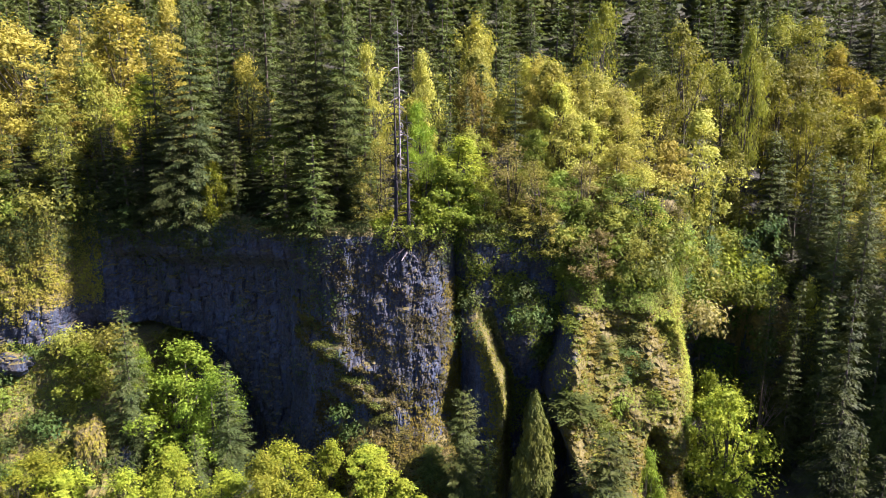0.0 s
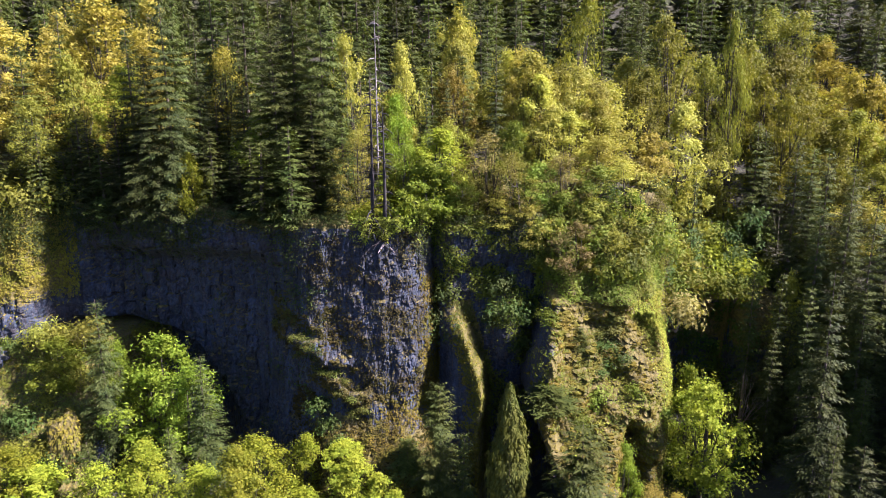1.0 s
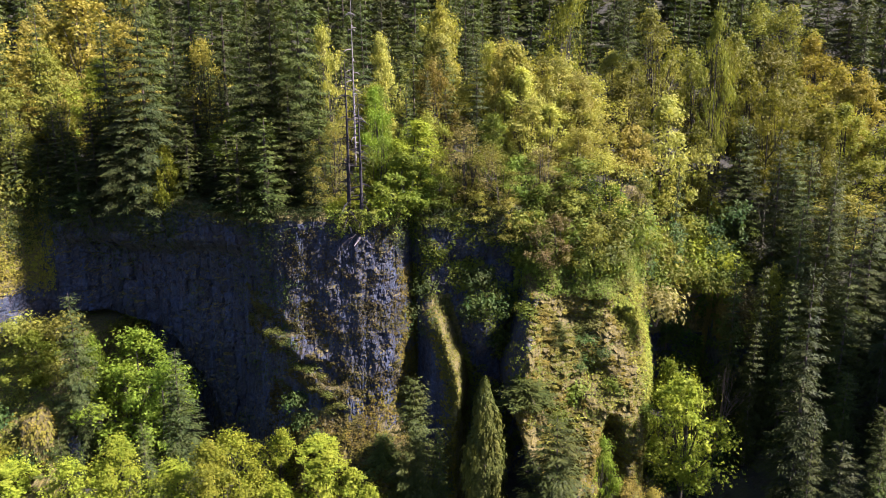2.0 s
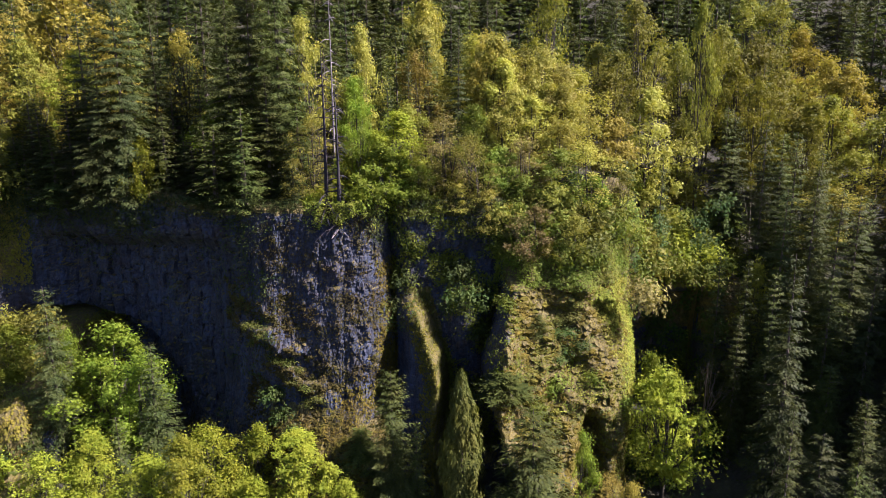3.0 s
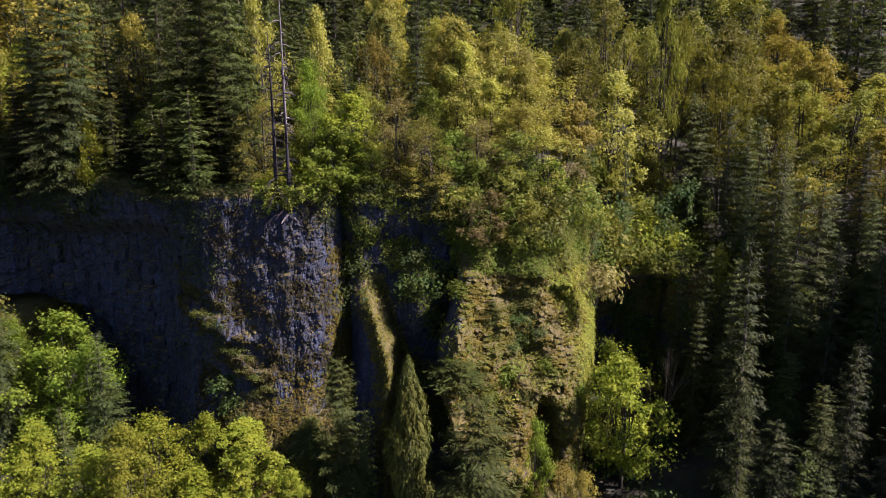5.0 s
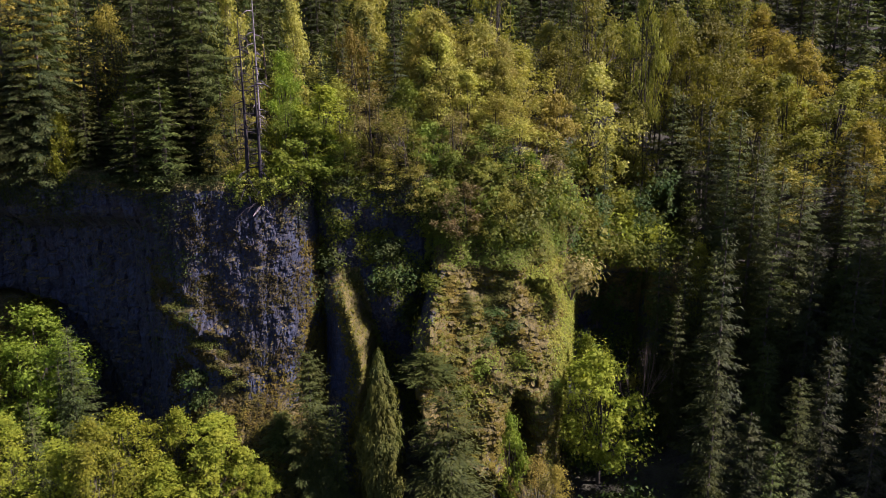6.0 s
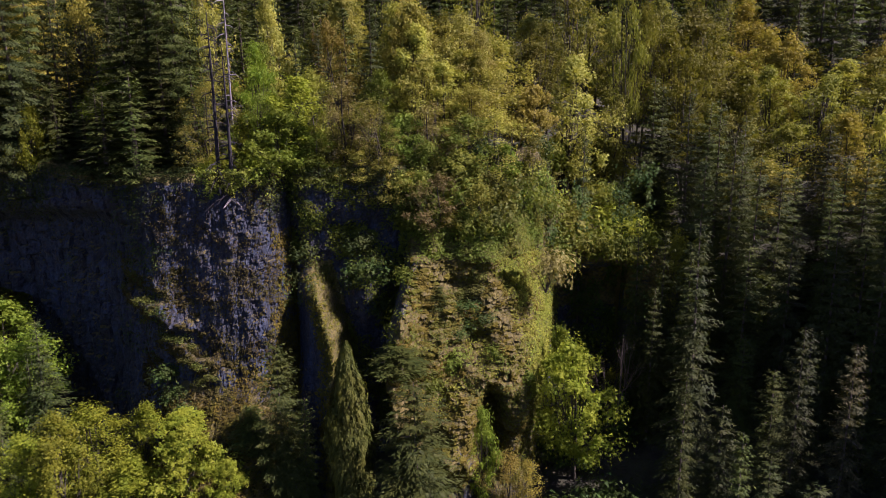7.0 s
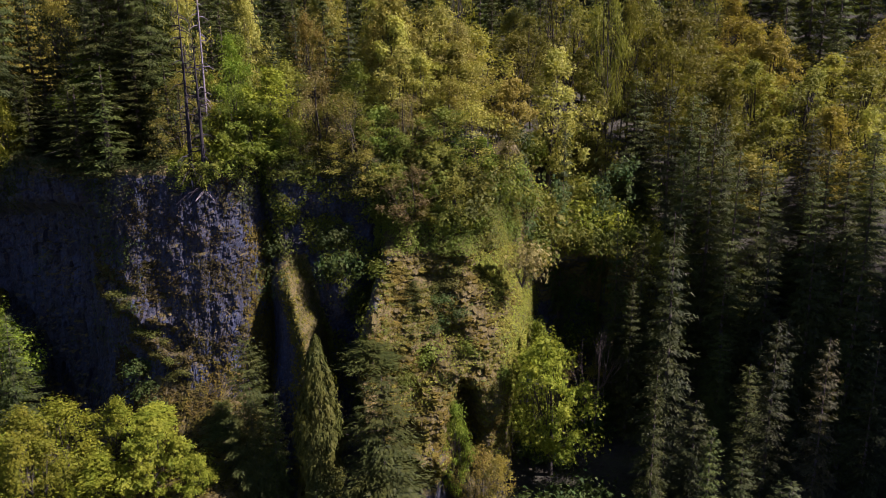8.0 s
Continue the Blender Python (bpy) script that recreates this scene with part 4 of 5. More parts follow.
tries = 0
while tries < 1000:
    tries += 1
    x, y = RNG.uniform(-100, 135), RNG.uniform(108, 172)
    if abs(x) > y * 0.62 + 30 or not free(x, y, 5.2 if y < 140 else 5.0):
        continue
    TAKEN.append((x, y))
    g = float(sheet(x, y))
    pick = RNG.random() + 0.5 * float(fbm(x * 0.03, y * 0.03, 5, 2))
    if x < -38 and y < 130:
        pick = 0.9
    elif x < -9:
        pick = 0.0
    if y > 145 or pick < 0.30:
        fir(x, y, g + (RNG.uniform(21, 28) if y > 140 else RNG.uniform(14, 20)), RNG.uniform(6, 8.5), label="dark fir in the wood above the cliff", far=True)
    elif pick < 0.55:
        broadleaf(x, y, g + RNG.uniform(11, 16), RNG.uniform(7, 10), LEAF_YELLOW, "maple with pale yellow-green young leaves", "thin" if y > 125 else "full")
    elif pick < 0.8:
        broadleaf(x, y, g + RNG.uniform(12, 17), RNG.uniform(7, 9), LEAF_OLIVE, "tall tree with thin olive-yellow leaves", "thin" if y > 125 else "airy")
    else:
        broadleaf(x, y, g + RNG.uniform(11, 15), RNG.uniform(7, 9), LEAF_GOLD, "broadleaved tree with golden brown spring leaves", "thin" if y > 125 else "full")

# the shaded slope beyond the ravine
tries = 0
while tries < 350:
    tries += 1
    x, y = RNG.uniform(44, 105), RNG.uniform(52, 112)
    if x > 30 + y * 0.75 or x < 15 + 0.40 * y or not free(x, y, 5.0):
        continue
    TAKEN.append((x, y))
    # half of them take the darker needles to deepen the slope's shade
    fir(x, y, float(sheet(x, y)) + RNG.uniform(13, 21), RNG.uniform(5.5, 8), label="dark fir on the shaded slope", mat=FIR_DARK_SHADED if RNG.random() < 0.5 else FIR, far=y > 88 or x > 74)

# the wood on the hill beyond, too far to tell trees apart
def far_wood():
    rng = np.random.default_rng(5)
    m = 1550
    x, y = rng.uniform(-170, 230, m), 172 + 110 * rng.random(m) ** 1.3
    # the first 260 stand out of view on the added ridge that blocks sun
    x[:260], y[:260] = rng.uniform(84, 150, 260), rng.uniform(0, 96, 260)
    z, h = sheet(x, y) - 0.5, rng.uniform(16, 27, m)
    h[:260] *= 0.5
    k = 85
    t = rng.random((m, k)) ** 0.8
    a = rng.uniform(0, 6.283, (m, k))
    r = h[:, None] * 0.17 * (1 - t) ** 0.8 * rng.uniform(0.6, 1.15, (m, k)) + 0.2
    c = np.stack([x[:, None] + r * np.cos(a), y[:, None] + r * np.sin(a), z[:, None] + h[:, None] * (0.08 + 0.92 * t)], -1).reshape(-1, 3)
    d = np.stack([np.cos(a), np.sin(a), 0 * a - 0.5], -1).reshape(-1, 3)
    verts, faces = sprays(c, np.array([0, 0, 1.0]) + 0.35 * d + rng.normal(0, 0.3, d.shape), 2.0, rng, 1.3, d)
    verts, faces = [verts], [faces]
    return mesh_of("far_wood", np.concatenate(verts), np.concatenate(faces))


tagged(part("far_wood", far_wood(), FIR), "dark conifer wood on the hill beyond", "wood", kind="stuff")

# ---- what grows on the rock: moss cushions, ivy, grass ----
def on_face(x, z, out):
    """Points at x, z on the rock, out metres in front of it, with the way that the rock faces."""
    e = 0.35
    y = face(x, z) + columns(x, z) * 0.9
    fx, fz = (face(x + e, z) - face(x - e, z)) / (2 * e), (face(x, z + e) - face(x, z - e)) / (2 * e)
    n = np.stack([fx, -np.ones_like(x), fz], 1)
    n /= np.linalg.norm(n, axis=1, keepdims=True)
    return np.stack([x, y, z], 1) + n * np.asarray(out)[:, None], n


def cushion_shape():
    """A low overhanging cushion, 16 faces, facing along +y."""
    v, f = [], []
    for k in range(8):
        a = 2 * math.pi * k / 8
        v.append((0.55 * math.cos(a), 0.0, 0.34 * math.sin(a)))
    for k in range(8):
        a = 2 * math.pi * (k + 0.5) / 8
        v.append((0.42 * math.cos(a), 0.24 + (0.05 if math.sin(a) < 0 else 0), 0.24 * math.sin(a) - 0.05))
    v.append((0, 0.36, -0.02))
    for k in range(8):
        q = (k + 1) % 8
        f += [(k, q, 8 + k), (q, 8 + q, 8 + k), (8 + k, 8 + q, 16)]
    return np.array(v), np.array(f)


def cushions(name, x, z, size, mat, label, rng):
    p, n = on_face(x, z, 0 * x - 0.08)
    v0, f0 = cushion_shape()
    m = len(x)
    up = np.array([0, 0, 1.0]) - n * n[:, 2:3]
    up /= np.linalg.norm(up, axis=1, keepdims=True)
    side = np.cross(n, up)
    s = size * rng.uniform(0.5, 1.3, (m, 1, 1))
    wob = rng.normal(0, 0.07, (m, len(v0), 3))
    q = v0[None] + wob
    v = p[:, None] + s * (q[..., 0:1] * side[:, None] * 1.15 + q[..., 1:2] * n[:, None] + q[..., 2:3] * up[:, None])
    f = (f0[None] + (np.arange(m) * len(v0))[:, None, None]).reshape(-1, 3)
    # a fringe of hanging fronds
    k = 9
    c = np.repeat(p, k, 0) + np.repeat(n, k, 0) * 0.28 * np.repeat(s[:, 0], k, 0) + rng.normal(0, 0.36, (m * k, 3)) * np.repeat(s[:, 0], k, 0)
    lv, lf = sprays(c, np.repeat(n, k, 0) + rng.normal(0, 0.5, (m * k, 3)) + np.array([0, 0, 0.3]), 0.14, rng, 1.6, np.repeat(n, k, 0) * 0.6 + np.array([0, 0, -1.0]))
    t = lf + m * len(v0)
    ob = part(name, mesh_of(name, np.concatenate([v.reshape(-1, 3), lv]), np.concatenate([f, t])), mat)
    return tagged(ob, label, "moss", kind="stuff")


def creeper(name, x, z, size, mat, label, category, rng, far=0.6):
    p, n = on_face(x, z, rng.uniform(0.05, far, len(x)))
    v, f = sprays(p, n + rng.normal(0, 0.5, (len(x), 3)) + np.array([0, 0, 0.4]), size, rng, 1.35)
    return tagged(part(name, mesh_of(name, v, f), mat), label, category, kind="stuff")


def sampled(rng, n, x0, x1, z0, z1, keep):
    x, z = rng.uniform(x0, x1, n), rng.uniform(z0, z1, n)
    ok = rng.random(n) < keep(x, z)
    return x[ok], z[ok]


NR = np.random.default_rng(77)


cushions("knob_moss", *sampled(NR, 2600, 13, 34, 10, 35, lambda x, z: on_knob(x, z) * step(-0.16, 0.06, fbm(x * 0.35, z * 0.5, 301, 3))), 0.72, MOSS,
         "yellow-brown moss cushions on the rock knob", NR)
cushions("fin_moss", *sampled(NR, 2200, 2.5, 9.5, 10, 32, lambda x, z: step(-2.8, -1.3, x - np.interp(z, (8, 16, 23, 31), (7.4, 7.3, 7.6, 4.9))) * (1 - step(0.4, 1.0, x - np.interp(z, (8, 16, 23, 31), (7.4, 7.3, 7.6, 4.9)))) * (1 - step(30, 32, z))), 0.45, MOSS,
         "moss on the sunny edge of the rock fin", NR)
cushions("pillar_moss", *sampled(NR, 5200, -16, 2, 9, 43, lambda x, z: np.clip(
    step(0.07, 0.17, fbm(x * 0.3, z * 0.4, 311, 3)) * (1 - step(24, 33, z + (x + 8) * 0.6))
    + (1 - step(17, 21, z - 0.2 * x)) * 0.8 + step(40.0, 41.2, z) * step(-8, -5, x) + 0.25 * step(-1.2, 0.0, x) * (1 - step(32, 36, z)), 0, 1)), 0.5, MOSS_BROWN,
         "brown-green moss over the foot of the rock pillar", NR)
cushions("wall_moss", *sampled(NR, 4200, -19, -3, 15, 33, lambda x, z: between(-2.2, 3.6, 1.4, z - 28.6 + 0.81 * (x + 17)) * step(0.0, 0.10, fbm(x * 0.4, z * 0.6, 471, 3))), 0.55, MOSS_BROWN,
         "brown moss and ferns in a band across the rock wall", NR)
cushions("buttress_moss", *sampled(NR, 1500, -60, -47.5, 12, 42, lambda x, z: np.clip(step(30, 34.5, z + 5 * fbm(x * 0.3, z * 0.3, 321, 3)) + (1 - step(23, 27, z)) * 0.7, 0, 1)), 0.55, MOSS,
         "rusty green moss over the top of the rock buttress", NR)
cushions("ledge_moss", *sampled(NR, 1100, -50, -36, 10, 26.5, lambda x, z: 0.6 + 0 * x), 0.6, CEDAR, "moss and grass on the sloping ledge", NR)

def fronds(name, x, z, size, mat, label, rng):
    """Hanging moss and grass that droops over the rock."""
    p, n = on_face(x, z, rng.uniform(-0.05, 0.30, len(x)))
    v, f = sprays(p, n + np.array([0, 0, 0.45]) + rng.normal(0, 0.35, (len(x), 3)), size, rng, 1.3, n * 0.5 + np.array([0, 0, -1.0]) + rng.normal(0, 0.4, (len(x), 3)))
    return tagged(part(name, mesh_of(name, v, f), mat), label, "moss", kind="stuff")


fronds("hanging_moss", *sampled(NR, 80000, 12.5, 34, 10, 35, lambda x, z: on_knob(x, z) * (0.25 + 0.75 * step(-0.10, 0.10, fbm(x * 0.9, z * 1.8, 401, 3)))), 0.13, MOSS, "tufts of brown-green moss hanging on the knob", NR)
fronds("green_tufts", *sampled(NR, 60000, 12.5, 34, 10, 36, lambda x, z: on_knob(x, z) * step(0.02, 0.12, fbm(x * 0.3, z * 0.3, 411, 3))), 0.17, CEDAR, "green ferns and grass on the knob", NR)

# real moss, in the lighter moss colour to paint in sun at the foot
fronds("foot_moss", *sampled(NR, 20000, -13, 3, 9, 24, lambda x, z: (1 - step(17.5, 22, z - 0.15 * x + 5 * fbm(x * 0.3, z * 0.3, 421, 3))) * (0.3 + 0.7 * step(-0.1, 0.1, fbm(x * 0.8, z * 1.2, 423, 3)))), 0.26, MOSS, "shaggy brown moss on the foot of the pillar", NR)
# a lighter leaf colour than other ivy makes up for skylight in the recess
creeper("recess_ivy", *sampled(NR, 36000, 2.0, 16.0, 10, 42, lambda x, z: np.maximum(step(8.0, 8.8, x), step(31.5, 33, z)) * step(-0.12, 0.08, fbm(x * 0.4, z * 0.4, 331, 3))), 0.27, LEAF_GREEN, "green ivy and ferns in the recess of the cliff", "ivy", NR, 1.1)
# rim plants whose dark green also paints the shade under the trees
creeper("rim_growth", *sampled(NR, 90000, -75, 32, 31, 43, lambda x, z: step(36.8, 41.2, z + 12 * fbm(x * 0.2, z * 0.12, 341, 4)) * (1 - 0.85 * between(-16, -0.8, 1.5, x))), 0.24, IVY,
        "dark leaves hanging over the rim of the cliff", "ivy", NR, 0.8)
# dark leaves laid over the ravine rock to paint in its shade
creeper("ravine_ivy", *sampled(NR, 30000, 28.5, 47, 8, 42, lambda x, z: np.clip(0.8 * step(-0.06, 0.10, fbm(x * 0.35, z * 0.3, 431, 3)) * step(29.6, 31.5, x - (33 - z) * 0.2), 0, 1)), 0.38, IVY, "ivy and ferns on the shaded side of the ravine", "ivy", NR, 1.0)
fronds("pillar_edge_moss", *sampled(NR, 26000, -2.0, 2.4, 14, 36, lambda x, z: step(-0.2, 0.9, x + 1.8 * fbm(z * 0.3, z * 0, 481, 3)) * (1 - step(34, 37, z)) * (0.3 + 0.7 * step(-0.08, 0.08, fbm(x * 0.8, z * 0.8, 483, 3)))), 0.22, MOSS, "olive moss along the sunny edge of the rock pillar", NR)
fronds("pillar_tufts", *sampled(NR, 26000, -18, 0.8, 15, 41, lambda x, z: (0.12 + 0.88 * step(-0.02, 0.12, fbm(x * 0.5, z * 0.6, 441, 3))) * step(-19, -11, x)), 0.19, MOSS_BROWN, "small moss tufts between the rock columns", NR)
creeper("crest_grass", *sampled(NR, 9000, 24, 33, 31, 43, lambda x, z: between(25.2, 31.5, 1.2, x) * (0.3 + 0.7 * step(-0.1, 0.1, fbm(x * 0.5, z * 0.5, 451, 3)))), 0.27, GRASS, "sunlit pale green grass on the crest above the knob", "grass", NR, 0.4)
fronds("edge_grass", *sampled(NR, 120000, 24, 36, 15, 42, lambda x, z: between(-3.2, 2.0, 1.2, x - 28.4 - np.clip(33 - z, 0, 9) * 0.40) * (0.25 + 0.75 * step(-0.08, 0.10, fbm(x * 0.6, z * 0.6, 461, 3)))), 0.20, GRASS, "bright grass and moss on the sunny edge of the knob", NR)
creeper("pillar_grass", *sampled(NR, 16000, -12, 3, 37, 43, lambda x, z: step(40.2, 41.4, z + 4 * fbm(x * 0.5, z * 0.4, 491, 3)) * between(-7.0, 0.2, 2.0, x + 3 * fbm(z * 0.6, x * 0.3, 493, 3)) * (0.2 + 0.8 * step(-0.05, 0.1, fbm(x * 0.9, z * 0.9, 495, 3)))), 0.17, GRASS, "sunlit grass on top of the rock pillar", "grass", NR, 0.7)
creeper("bank_growth", *sampled(NR, 24000, 14, 31, 33, 42.5, lambda x, z: 0.2 + 0.8 * step(-0.12, 0.06, fbm(x * 0.5, z * 0.5, 511, 3))), 0.26, LEAF_GREEN, "green undergrowth on the bank above the knob", "undergrowth", NR, 0.9)
creeper("bank_ferns", *sampled(NR, 16000, 14, 31, 33, 42.5, lambda x, z: step(-0.05, 0.10, fbm(x * 0.6, z * 0.6, 513, 3))), 0.24, CEDAR, "olive ferns on the bank above the knob", "fern", NR, 0.7)
fronds("buttress_tufts", *sampled(NR, 30000, -62, -46, 26, 43, lambda x, z: step(28, 33, z + 6 * fbm(x * 0.3, z * 0.3, 531, 3)) * (0.3 + 0.7 * step(-0.08, 0.08, fbm(x * 0.8, z * 0.9, 533, 3)))), 0.22, MOSS, "rusty moss tufts on the rock buttress", NR)
fronds("fin_tufts", *sampled(NR, 26000, 2.0, 10, 10, 32, lambda x, z: between(-1.5, 1.4, 0.5, x - np.interp(z, (8, 16, 23, 31), (7.4, 7.3, 7.6, 4.9))) * (0.3 + 0.7 * step(-0.06, 0.08, fbm(x * 0.9, z * 0.9, 541, 3)))), 0.21, CEDAR, "mossy tufts along the ridge of the rock fin", NR)
fronds("ledge_grass", *sampled(NR, 26000, -60, -36, 10, 26.5, lambda x, z: 0.25 + 0.75 * step(-0.08, 0.08, fbm(x * 0.5, z * 0.5, 521, 3))), 0.26, CEDAR, "olive grass and moss on the sloping ledge", NR)
creeper("gap_ivy", *sampled(NR, 6000, 0, 5, 12, 41, lambda x, z: step(-0.02, 0.12, fbm(x * 0.4, z * 0.3, 351, 3)) * step(26, 31, z)), 0.34, IVY, "ivy beside the rock pillar", "ivy", NR, 0.8)
# ferns that cover the sunlit rim strip with dark green as painted shade
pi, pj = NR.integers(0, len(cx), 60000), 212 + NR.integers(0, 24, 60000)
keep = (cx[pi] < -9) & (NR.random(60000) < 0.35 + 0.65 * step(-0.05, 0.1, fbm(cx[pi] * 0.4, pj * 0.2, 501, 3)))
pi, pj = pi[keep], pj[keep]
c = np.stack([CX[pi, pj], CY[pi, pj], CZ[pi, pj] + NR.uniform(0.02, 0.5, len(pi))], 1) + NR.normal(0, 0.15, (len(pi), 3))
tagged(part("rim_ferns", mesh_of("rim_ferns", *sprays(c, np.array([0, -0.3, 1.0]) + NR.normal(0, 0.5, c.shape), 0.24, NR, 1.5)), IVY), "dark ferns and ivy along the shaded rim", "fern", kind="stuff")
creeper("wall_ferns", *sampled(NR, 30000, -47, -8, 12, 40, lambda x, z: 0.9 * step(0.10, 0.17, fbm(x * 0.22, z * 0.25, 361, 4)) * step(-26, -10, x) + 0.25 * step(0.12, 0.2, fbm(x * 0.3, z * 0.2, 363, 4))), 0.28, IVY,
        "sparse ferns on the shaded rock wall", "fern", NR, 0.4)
creeper("knob_grass", *sampled(NR, 26000, 13, 34, 12, 42, lambda x, z: np.clip(on_knob(x, z) * step(0.05, 0.15, fbm(x * 0.4, z * 0.3, 371, 3)) + between(26.5, 30.5, 0.8, x - np.clip(33 - z, 0, 9) * 0.40) * step(18, 21, z) * 0.45, 0, 1)), 0.17, GRASS,
        "pale grass tufts on the sunny side of the knob", "grass", NR, 0.5)

# ---- shrubs under the trees ----
tries = 0
while tries < 150:
    tries += 1
    x, y = RNG.uniform(-75, 60), RNG.uniform(84, 116)
    e = float(face(x, 40.0)) if x < 36 else 90
    if y < e + 0.6 or y > e + 26:
        continue
    near = y < e + 6
    if -14 < x < 4 and y < e + 2.6:
        continue
    if not near and RNG.random() < 0.45:
        continue
    mat, lab = RNG.choice(((LEAF_GREEN, "fresh green shrub under the trees"), (LEAF_GREEN, "fresh green shrub under the trees"), (LEAF_YELLOW, "yellow-green shrub under the trees"), (IVY, "dark evergreen shrub near the rim"), (LEAF_BROWN, "brown half-bare shrub near the rim")))
    if x < -14 and near and RNG.random() < 0.85:
        continue
    if -14 < x < 4 and near:
        mat, lab = RNG.choice(((LEAF_GREEN, "fresh green shrub at the sunny rim"), (LEAF_LIME, "lime-green shrub at the sunny rim"), (LEAF_YELLOW, "pale yellow-green shrub at the sunny rim")))
    if x < -14 and mat in (LEAF_BROWN, LEAF_YELLOW):
        mat, lab = IVY, "dark evergreen shrub near the rim"
    shrub(x, y, RNG.uniform(0.8, 1.7), mat, lab)
for i in range(16):
    x = RNG.uniform(-62, -47.5)
    shrub(x, float(face(x, 40.0)) + RNG.uniform(0.5, 5.5), RNG.uniform(1.2, 2.1), LEAF_OLIVE if i % 3 else LEAF_GREEN, "golden-olive bush on top of the buttress" if i % 3 else "green bush on top of the buttress")
for i in range(12):
    x = -9 + 12 * (i + RNG.random()) / 12
    shrub(x, float(face(x, 40.0)) + RNG.uniform(1.8, 4.6), RNG.uniform(0.9, 1.5), LEAF_LIME if i % 2 else LEAF_GREEN, "lime-green shrub at the foot of the dead firs" if i % 2 else "fresh green shrub at the foot of the dead firs")
for i in range(36):
    x = 28.5 + 16.5 * (i + RNG.random()) / 36
    z = float(np.interp(x, (28, 31, 34, 37, 46), (39.5, 37.0, 33.0, 31.2, 31.8))) + RNG.uniform(-0.3, 0.4)
    mat, lab = RNG.choice(((LEAF_GREEN, "fresh green shrub at the head of the ravine"), (LEAF_LIME, "lime-green shrub at the head of the ravine"), (LEAF_OLIVE, "olive-green shrub at the head of the ravine")))
    shrub(x, float(face(x, 39.0)) + RNG.uniform(-0.6, 5.5), RNG.uniform(1.2, 2.1), mat, lab, z)
for i in range(14):
    k = i / 13
    x, z = -17 + 10.5 * k + RNG.uniform(-1.3, 1.3), 28.6 - 8.5 * k + RNG.uniform(-1.6, 1.6)
    shrub(x, float(face(x, z)) - 0.1, RNG.uniform(0.4, 0.75), CEDAR, "low brown-green bush rooted in the rock wall", z - 0.4, 0.7)
for x, z, s in ((10.5, 31, 1.4), (12.5, 30, 1.3), (9, 29.5, 1.2), (3.0, 32.5, 1.2), (2.0, 30.0, 1.0), (12, 26.5, 1.2), (9.5, 33.5, 1.2),
                (17.5, 21.5, 1.0), (20, 22.5, 1.3), (15.4, 31.6, 0.9), (24.6, 24, 0.9), (28.2, 21, 0.8), (-12.5, 19.5, 1.1), (-11, 17.8, 1.0), (-9.4, 16.6, 1.0)):
    shrub(x, float(face(x, z)) - 0.2, s, LEAF_GREEN if x > 14 else IVY, "shrub rooted in a crack of the cliff", z - 0.8)

shrub(30.8, 84.8, 1.8, LEAF_BROWN, "brown twiggy bush hanging on the flank of the knob", 29.6)
for i in range(52):
    x = 14.5 + 15.5 * (i + RNG.random()) / 52
    z = RNG.uniform(35.4, 41.5)
    mat, lab = RNG.choice(((LEAF_GREEN, "green shrub above the knob"), (LEAF_OLIVE, "olive-leaved shrub above the knob"), (LEAF_GREEN, "green shrub above the knob"), (CEDAR, "olive-green shrub above the knob")))
    shrub(x, float(face(x, z)) - 0.2, RNG.uniform(0.9, 1.6), mat, lab, z - 0.6)
for x, z, s in ((20.4, 29.4, 0.8), (21.6, 28.2, 1.0), (22.8, 29.6, 0.9), (22.2, 26.4, 1.0), (23.6, 27.2, 0.8), (20.8, 26.0, 0.7), (23.2, 31.2, 0.8)):
    shrub(x, float(face(x, z)) + 0.1, s, IVY if z < 29 else CEDAR, "low dark green bush on the knob", z - 0.4, 0.7)

# bushes on the sloping ledge below the buttress
for i in range(34):
    x, z = RNG.uniform(-62, -37), RNG.uniform(11, 25)
    mat, lab = RNG.choice(((LEAF_OLIVE, "pale olive bush on the mossy ledge"), (LEAF_GREEN, "fresh green bush on the mossy ledge"), (IVY, "dark green bush on the mossy ledge")))
    shrub(x, float(face(x, z)) + 0.3, RNG.uniform(0.8, 1.5), mat, lab, z - 0.3)
for i in range(24):
    x, y = RNG.uniform(33, 52), RNG.uniform(103, 116)
    shrub(x, y, RNG.uniform(1.2, 2.2), LEAF_GREEN if i % 2 else LEAF_OLIVE, "fresh green undergrowth beyond the ravine" if i % 2 else "olive undergrowth beyond the ravine")
for x, y in ((-46.5, 90.2), (-43.6, 90.6), (-48.5, 90.0)):
    shrub(x, y, RNG.uniform(1.2, 1.7), LEAF_OLIVE if x < -43 else LEAF_GREEN, "leafy bush at the back of the ledge", 25.4)
for i in range(14):
    x, z = 32.5 + 13 * (i + RNG.random()) / 14, RNG.uniform(28.6, 31.2)
    shrub(x, float(face(x, 31.5)) - 0.3, RNG.uniform(1.1, 1.7), LEAF_GREEN if i % 3 else LEAF_OLIVE, "green shrub hanging over the head of the ravine" if i % 3 else "olive shrub hanging over the head of the ravine", z)
# dark leaves here deepen the shade at the ravine's mouth
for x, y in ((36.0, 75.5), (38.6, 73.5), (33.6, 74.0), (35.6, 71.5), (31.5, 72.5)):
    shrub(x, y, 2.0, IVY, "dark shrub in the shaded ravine")
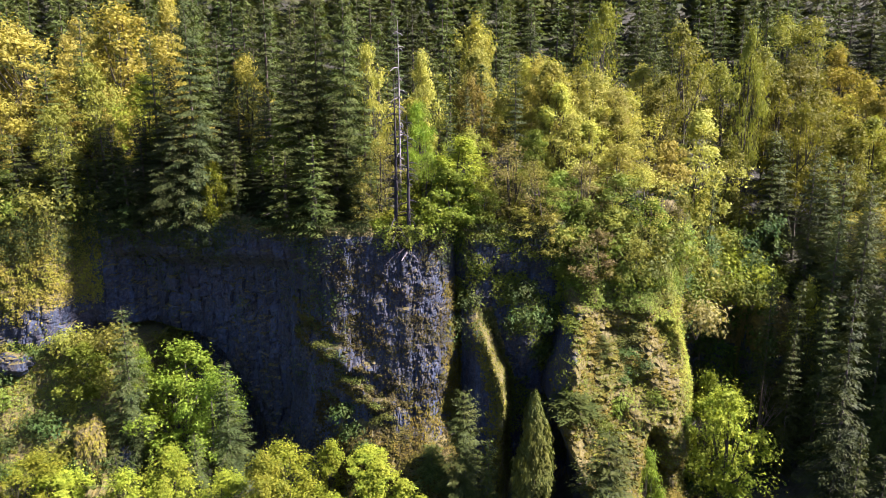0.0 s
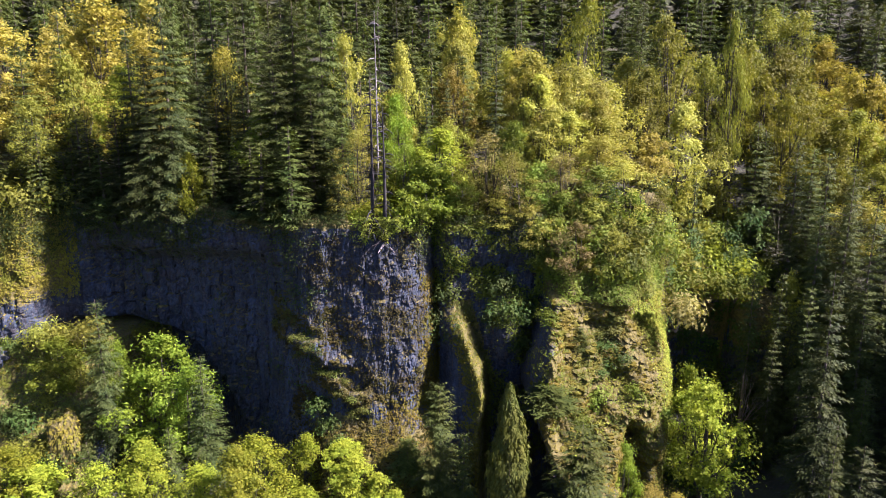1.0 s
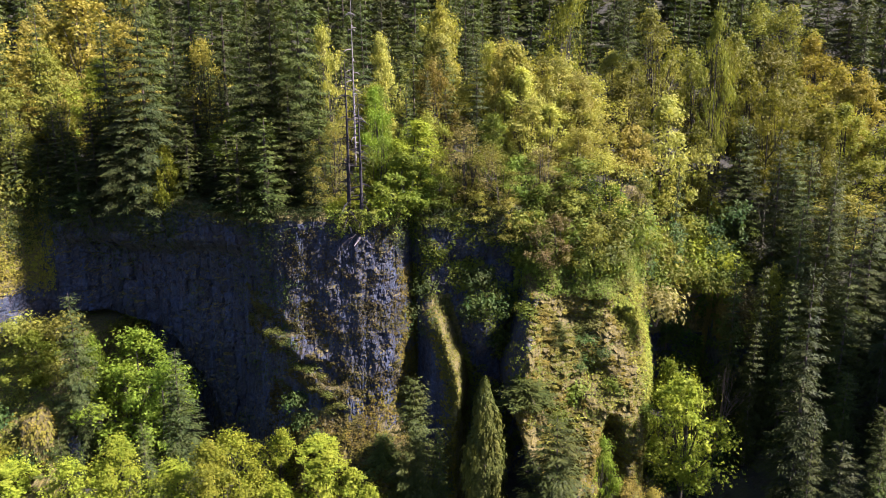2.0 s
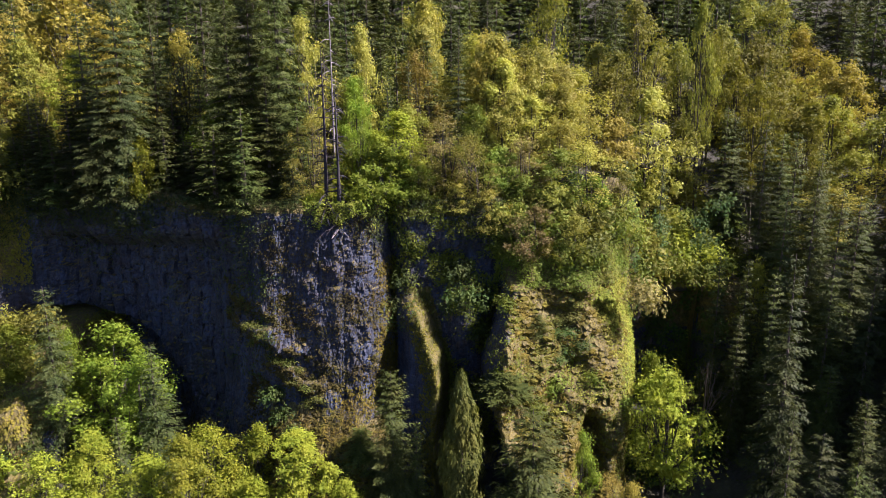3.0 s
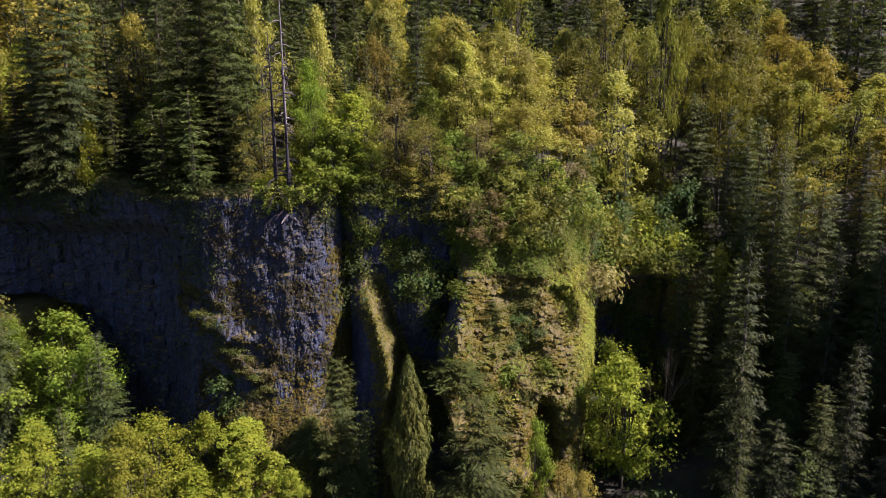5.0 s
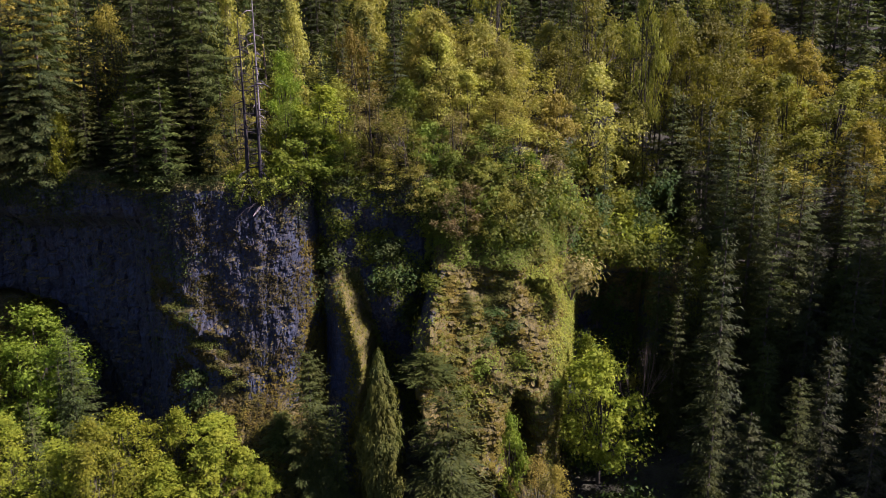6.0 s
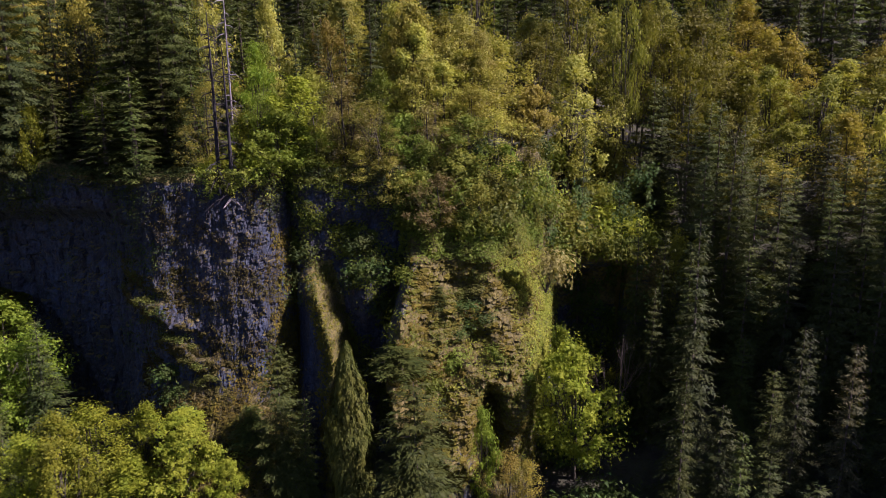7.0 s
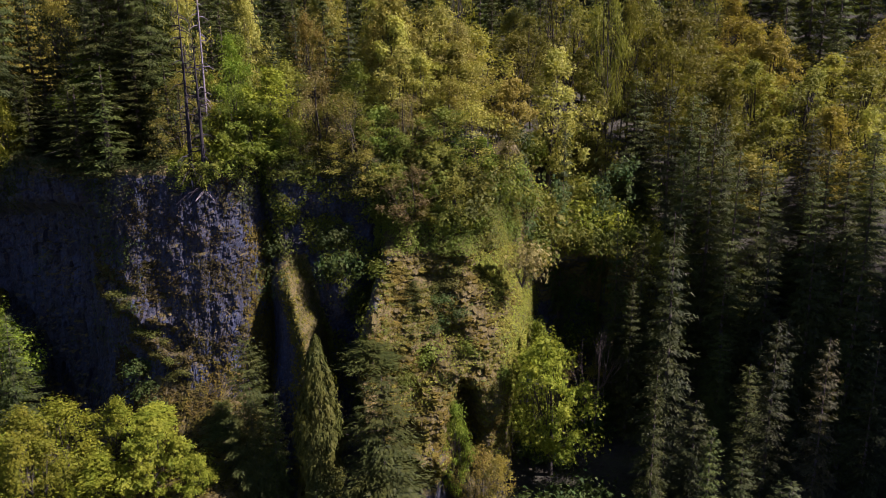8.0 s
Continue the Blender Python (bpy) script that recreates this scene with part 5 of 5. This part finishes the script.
# growth in the ravine, its dark leaves standing in for deep shade
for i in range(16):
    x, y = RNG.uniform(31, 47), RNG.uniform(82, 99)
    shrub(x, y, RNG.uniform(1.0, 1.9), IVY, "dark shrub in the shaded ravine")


# ---- boulders on the ledge ----
def boulder(x, y, z, sx, sy, sz, seed, mat, label):
    bm = bmesh.new()
    bmesh.ops.create_icosphere(bm, subdivisions=4, radius=1)
    for v in bm.verts:
        c = v.co
        k = 1 + 0.30 * (noise.noise(c * 1.3 + Vector((seed, 0, 0))) + 0.5 * noise.noise(c * 3.1 + Vector((0, seed, 0))) + 0.3 * noise.noise(c * 7))
        c.z = math.copysign(abs(c.z) ** 0.7, c.z)
        v.co = Vector((c.x * sx, c.y * sy, c.z * sz)) * k
    me = bpy.data.meshes.new("boulder")
    bm.to_mesh(me)
    bm.free()
    me.materials.append(mat)
    ob = new("boulder", me)
    ob.location = (x, y, z)
    if mat is ROCK_SHAGGY:
        rng = np.random.default_rng(seed)
        co, nn = np.array([v.co for v in me.vertices]), np.array([v.normal for v in me.vertices])
        pick = rng.integers(0, len(co), 1800)
        c = co[pick] + rng.normal(0, 0.16, (1800, 3)) + nn[pick] * 0.08
        part("moss", mesh_of("moss", *sprays(c, nn[pick] + np.array([0, 0, 0.4]), 0.34, rng, 1.4, nn[pick] * 0.4 + np.array([0, 0, -1.0]))), MOSS, ob, "hanging brown moss")
    return tagged(ob, label, "rock", "boulders on the ledge")


boulder(-43.4, 83.0, 14.6, 2.1, 2.0, 4.4, 3, ROCK_SHAGGY, "tall boulder covered in brown moss on the ledge")
boulder(-40.3, 84.5, 12.2, 1.3, 1.3, 2.6, 8, ROCK, "bare grey boulder on the ledge")
boulder(-55.5, 89.5, 24.2, 2.4, 1.6, 1.4, 12, ROCK, "grey rock under the buttress")

# ---- more firs on the shaded slope ----
for x, y, top, wide in ((66.0, 92, 41.0, 7.4), (69.5, 96, 43.5, 7.6), (63.5, 97, 42.0, 7.0), (72.5, 91, 42.0, 7.6), (59.0, 101, 42.5, 6.6), (75.5, 97, 45.0, 7.8)):
    fir(x, y, top, wide, label="dark fir on the shaded slope")
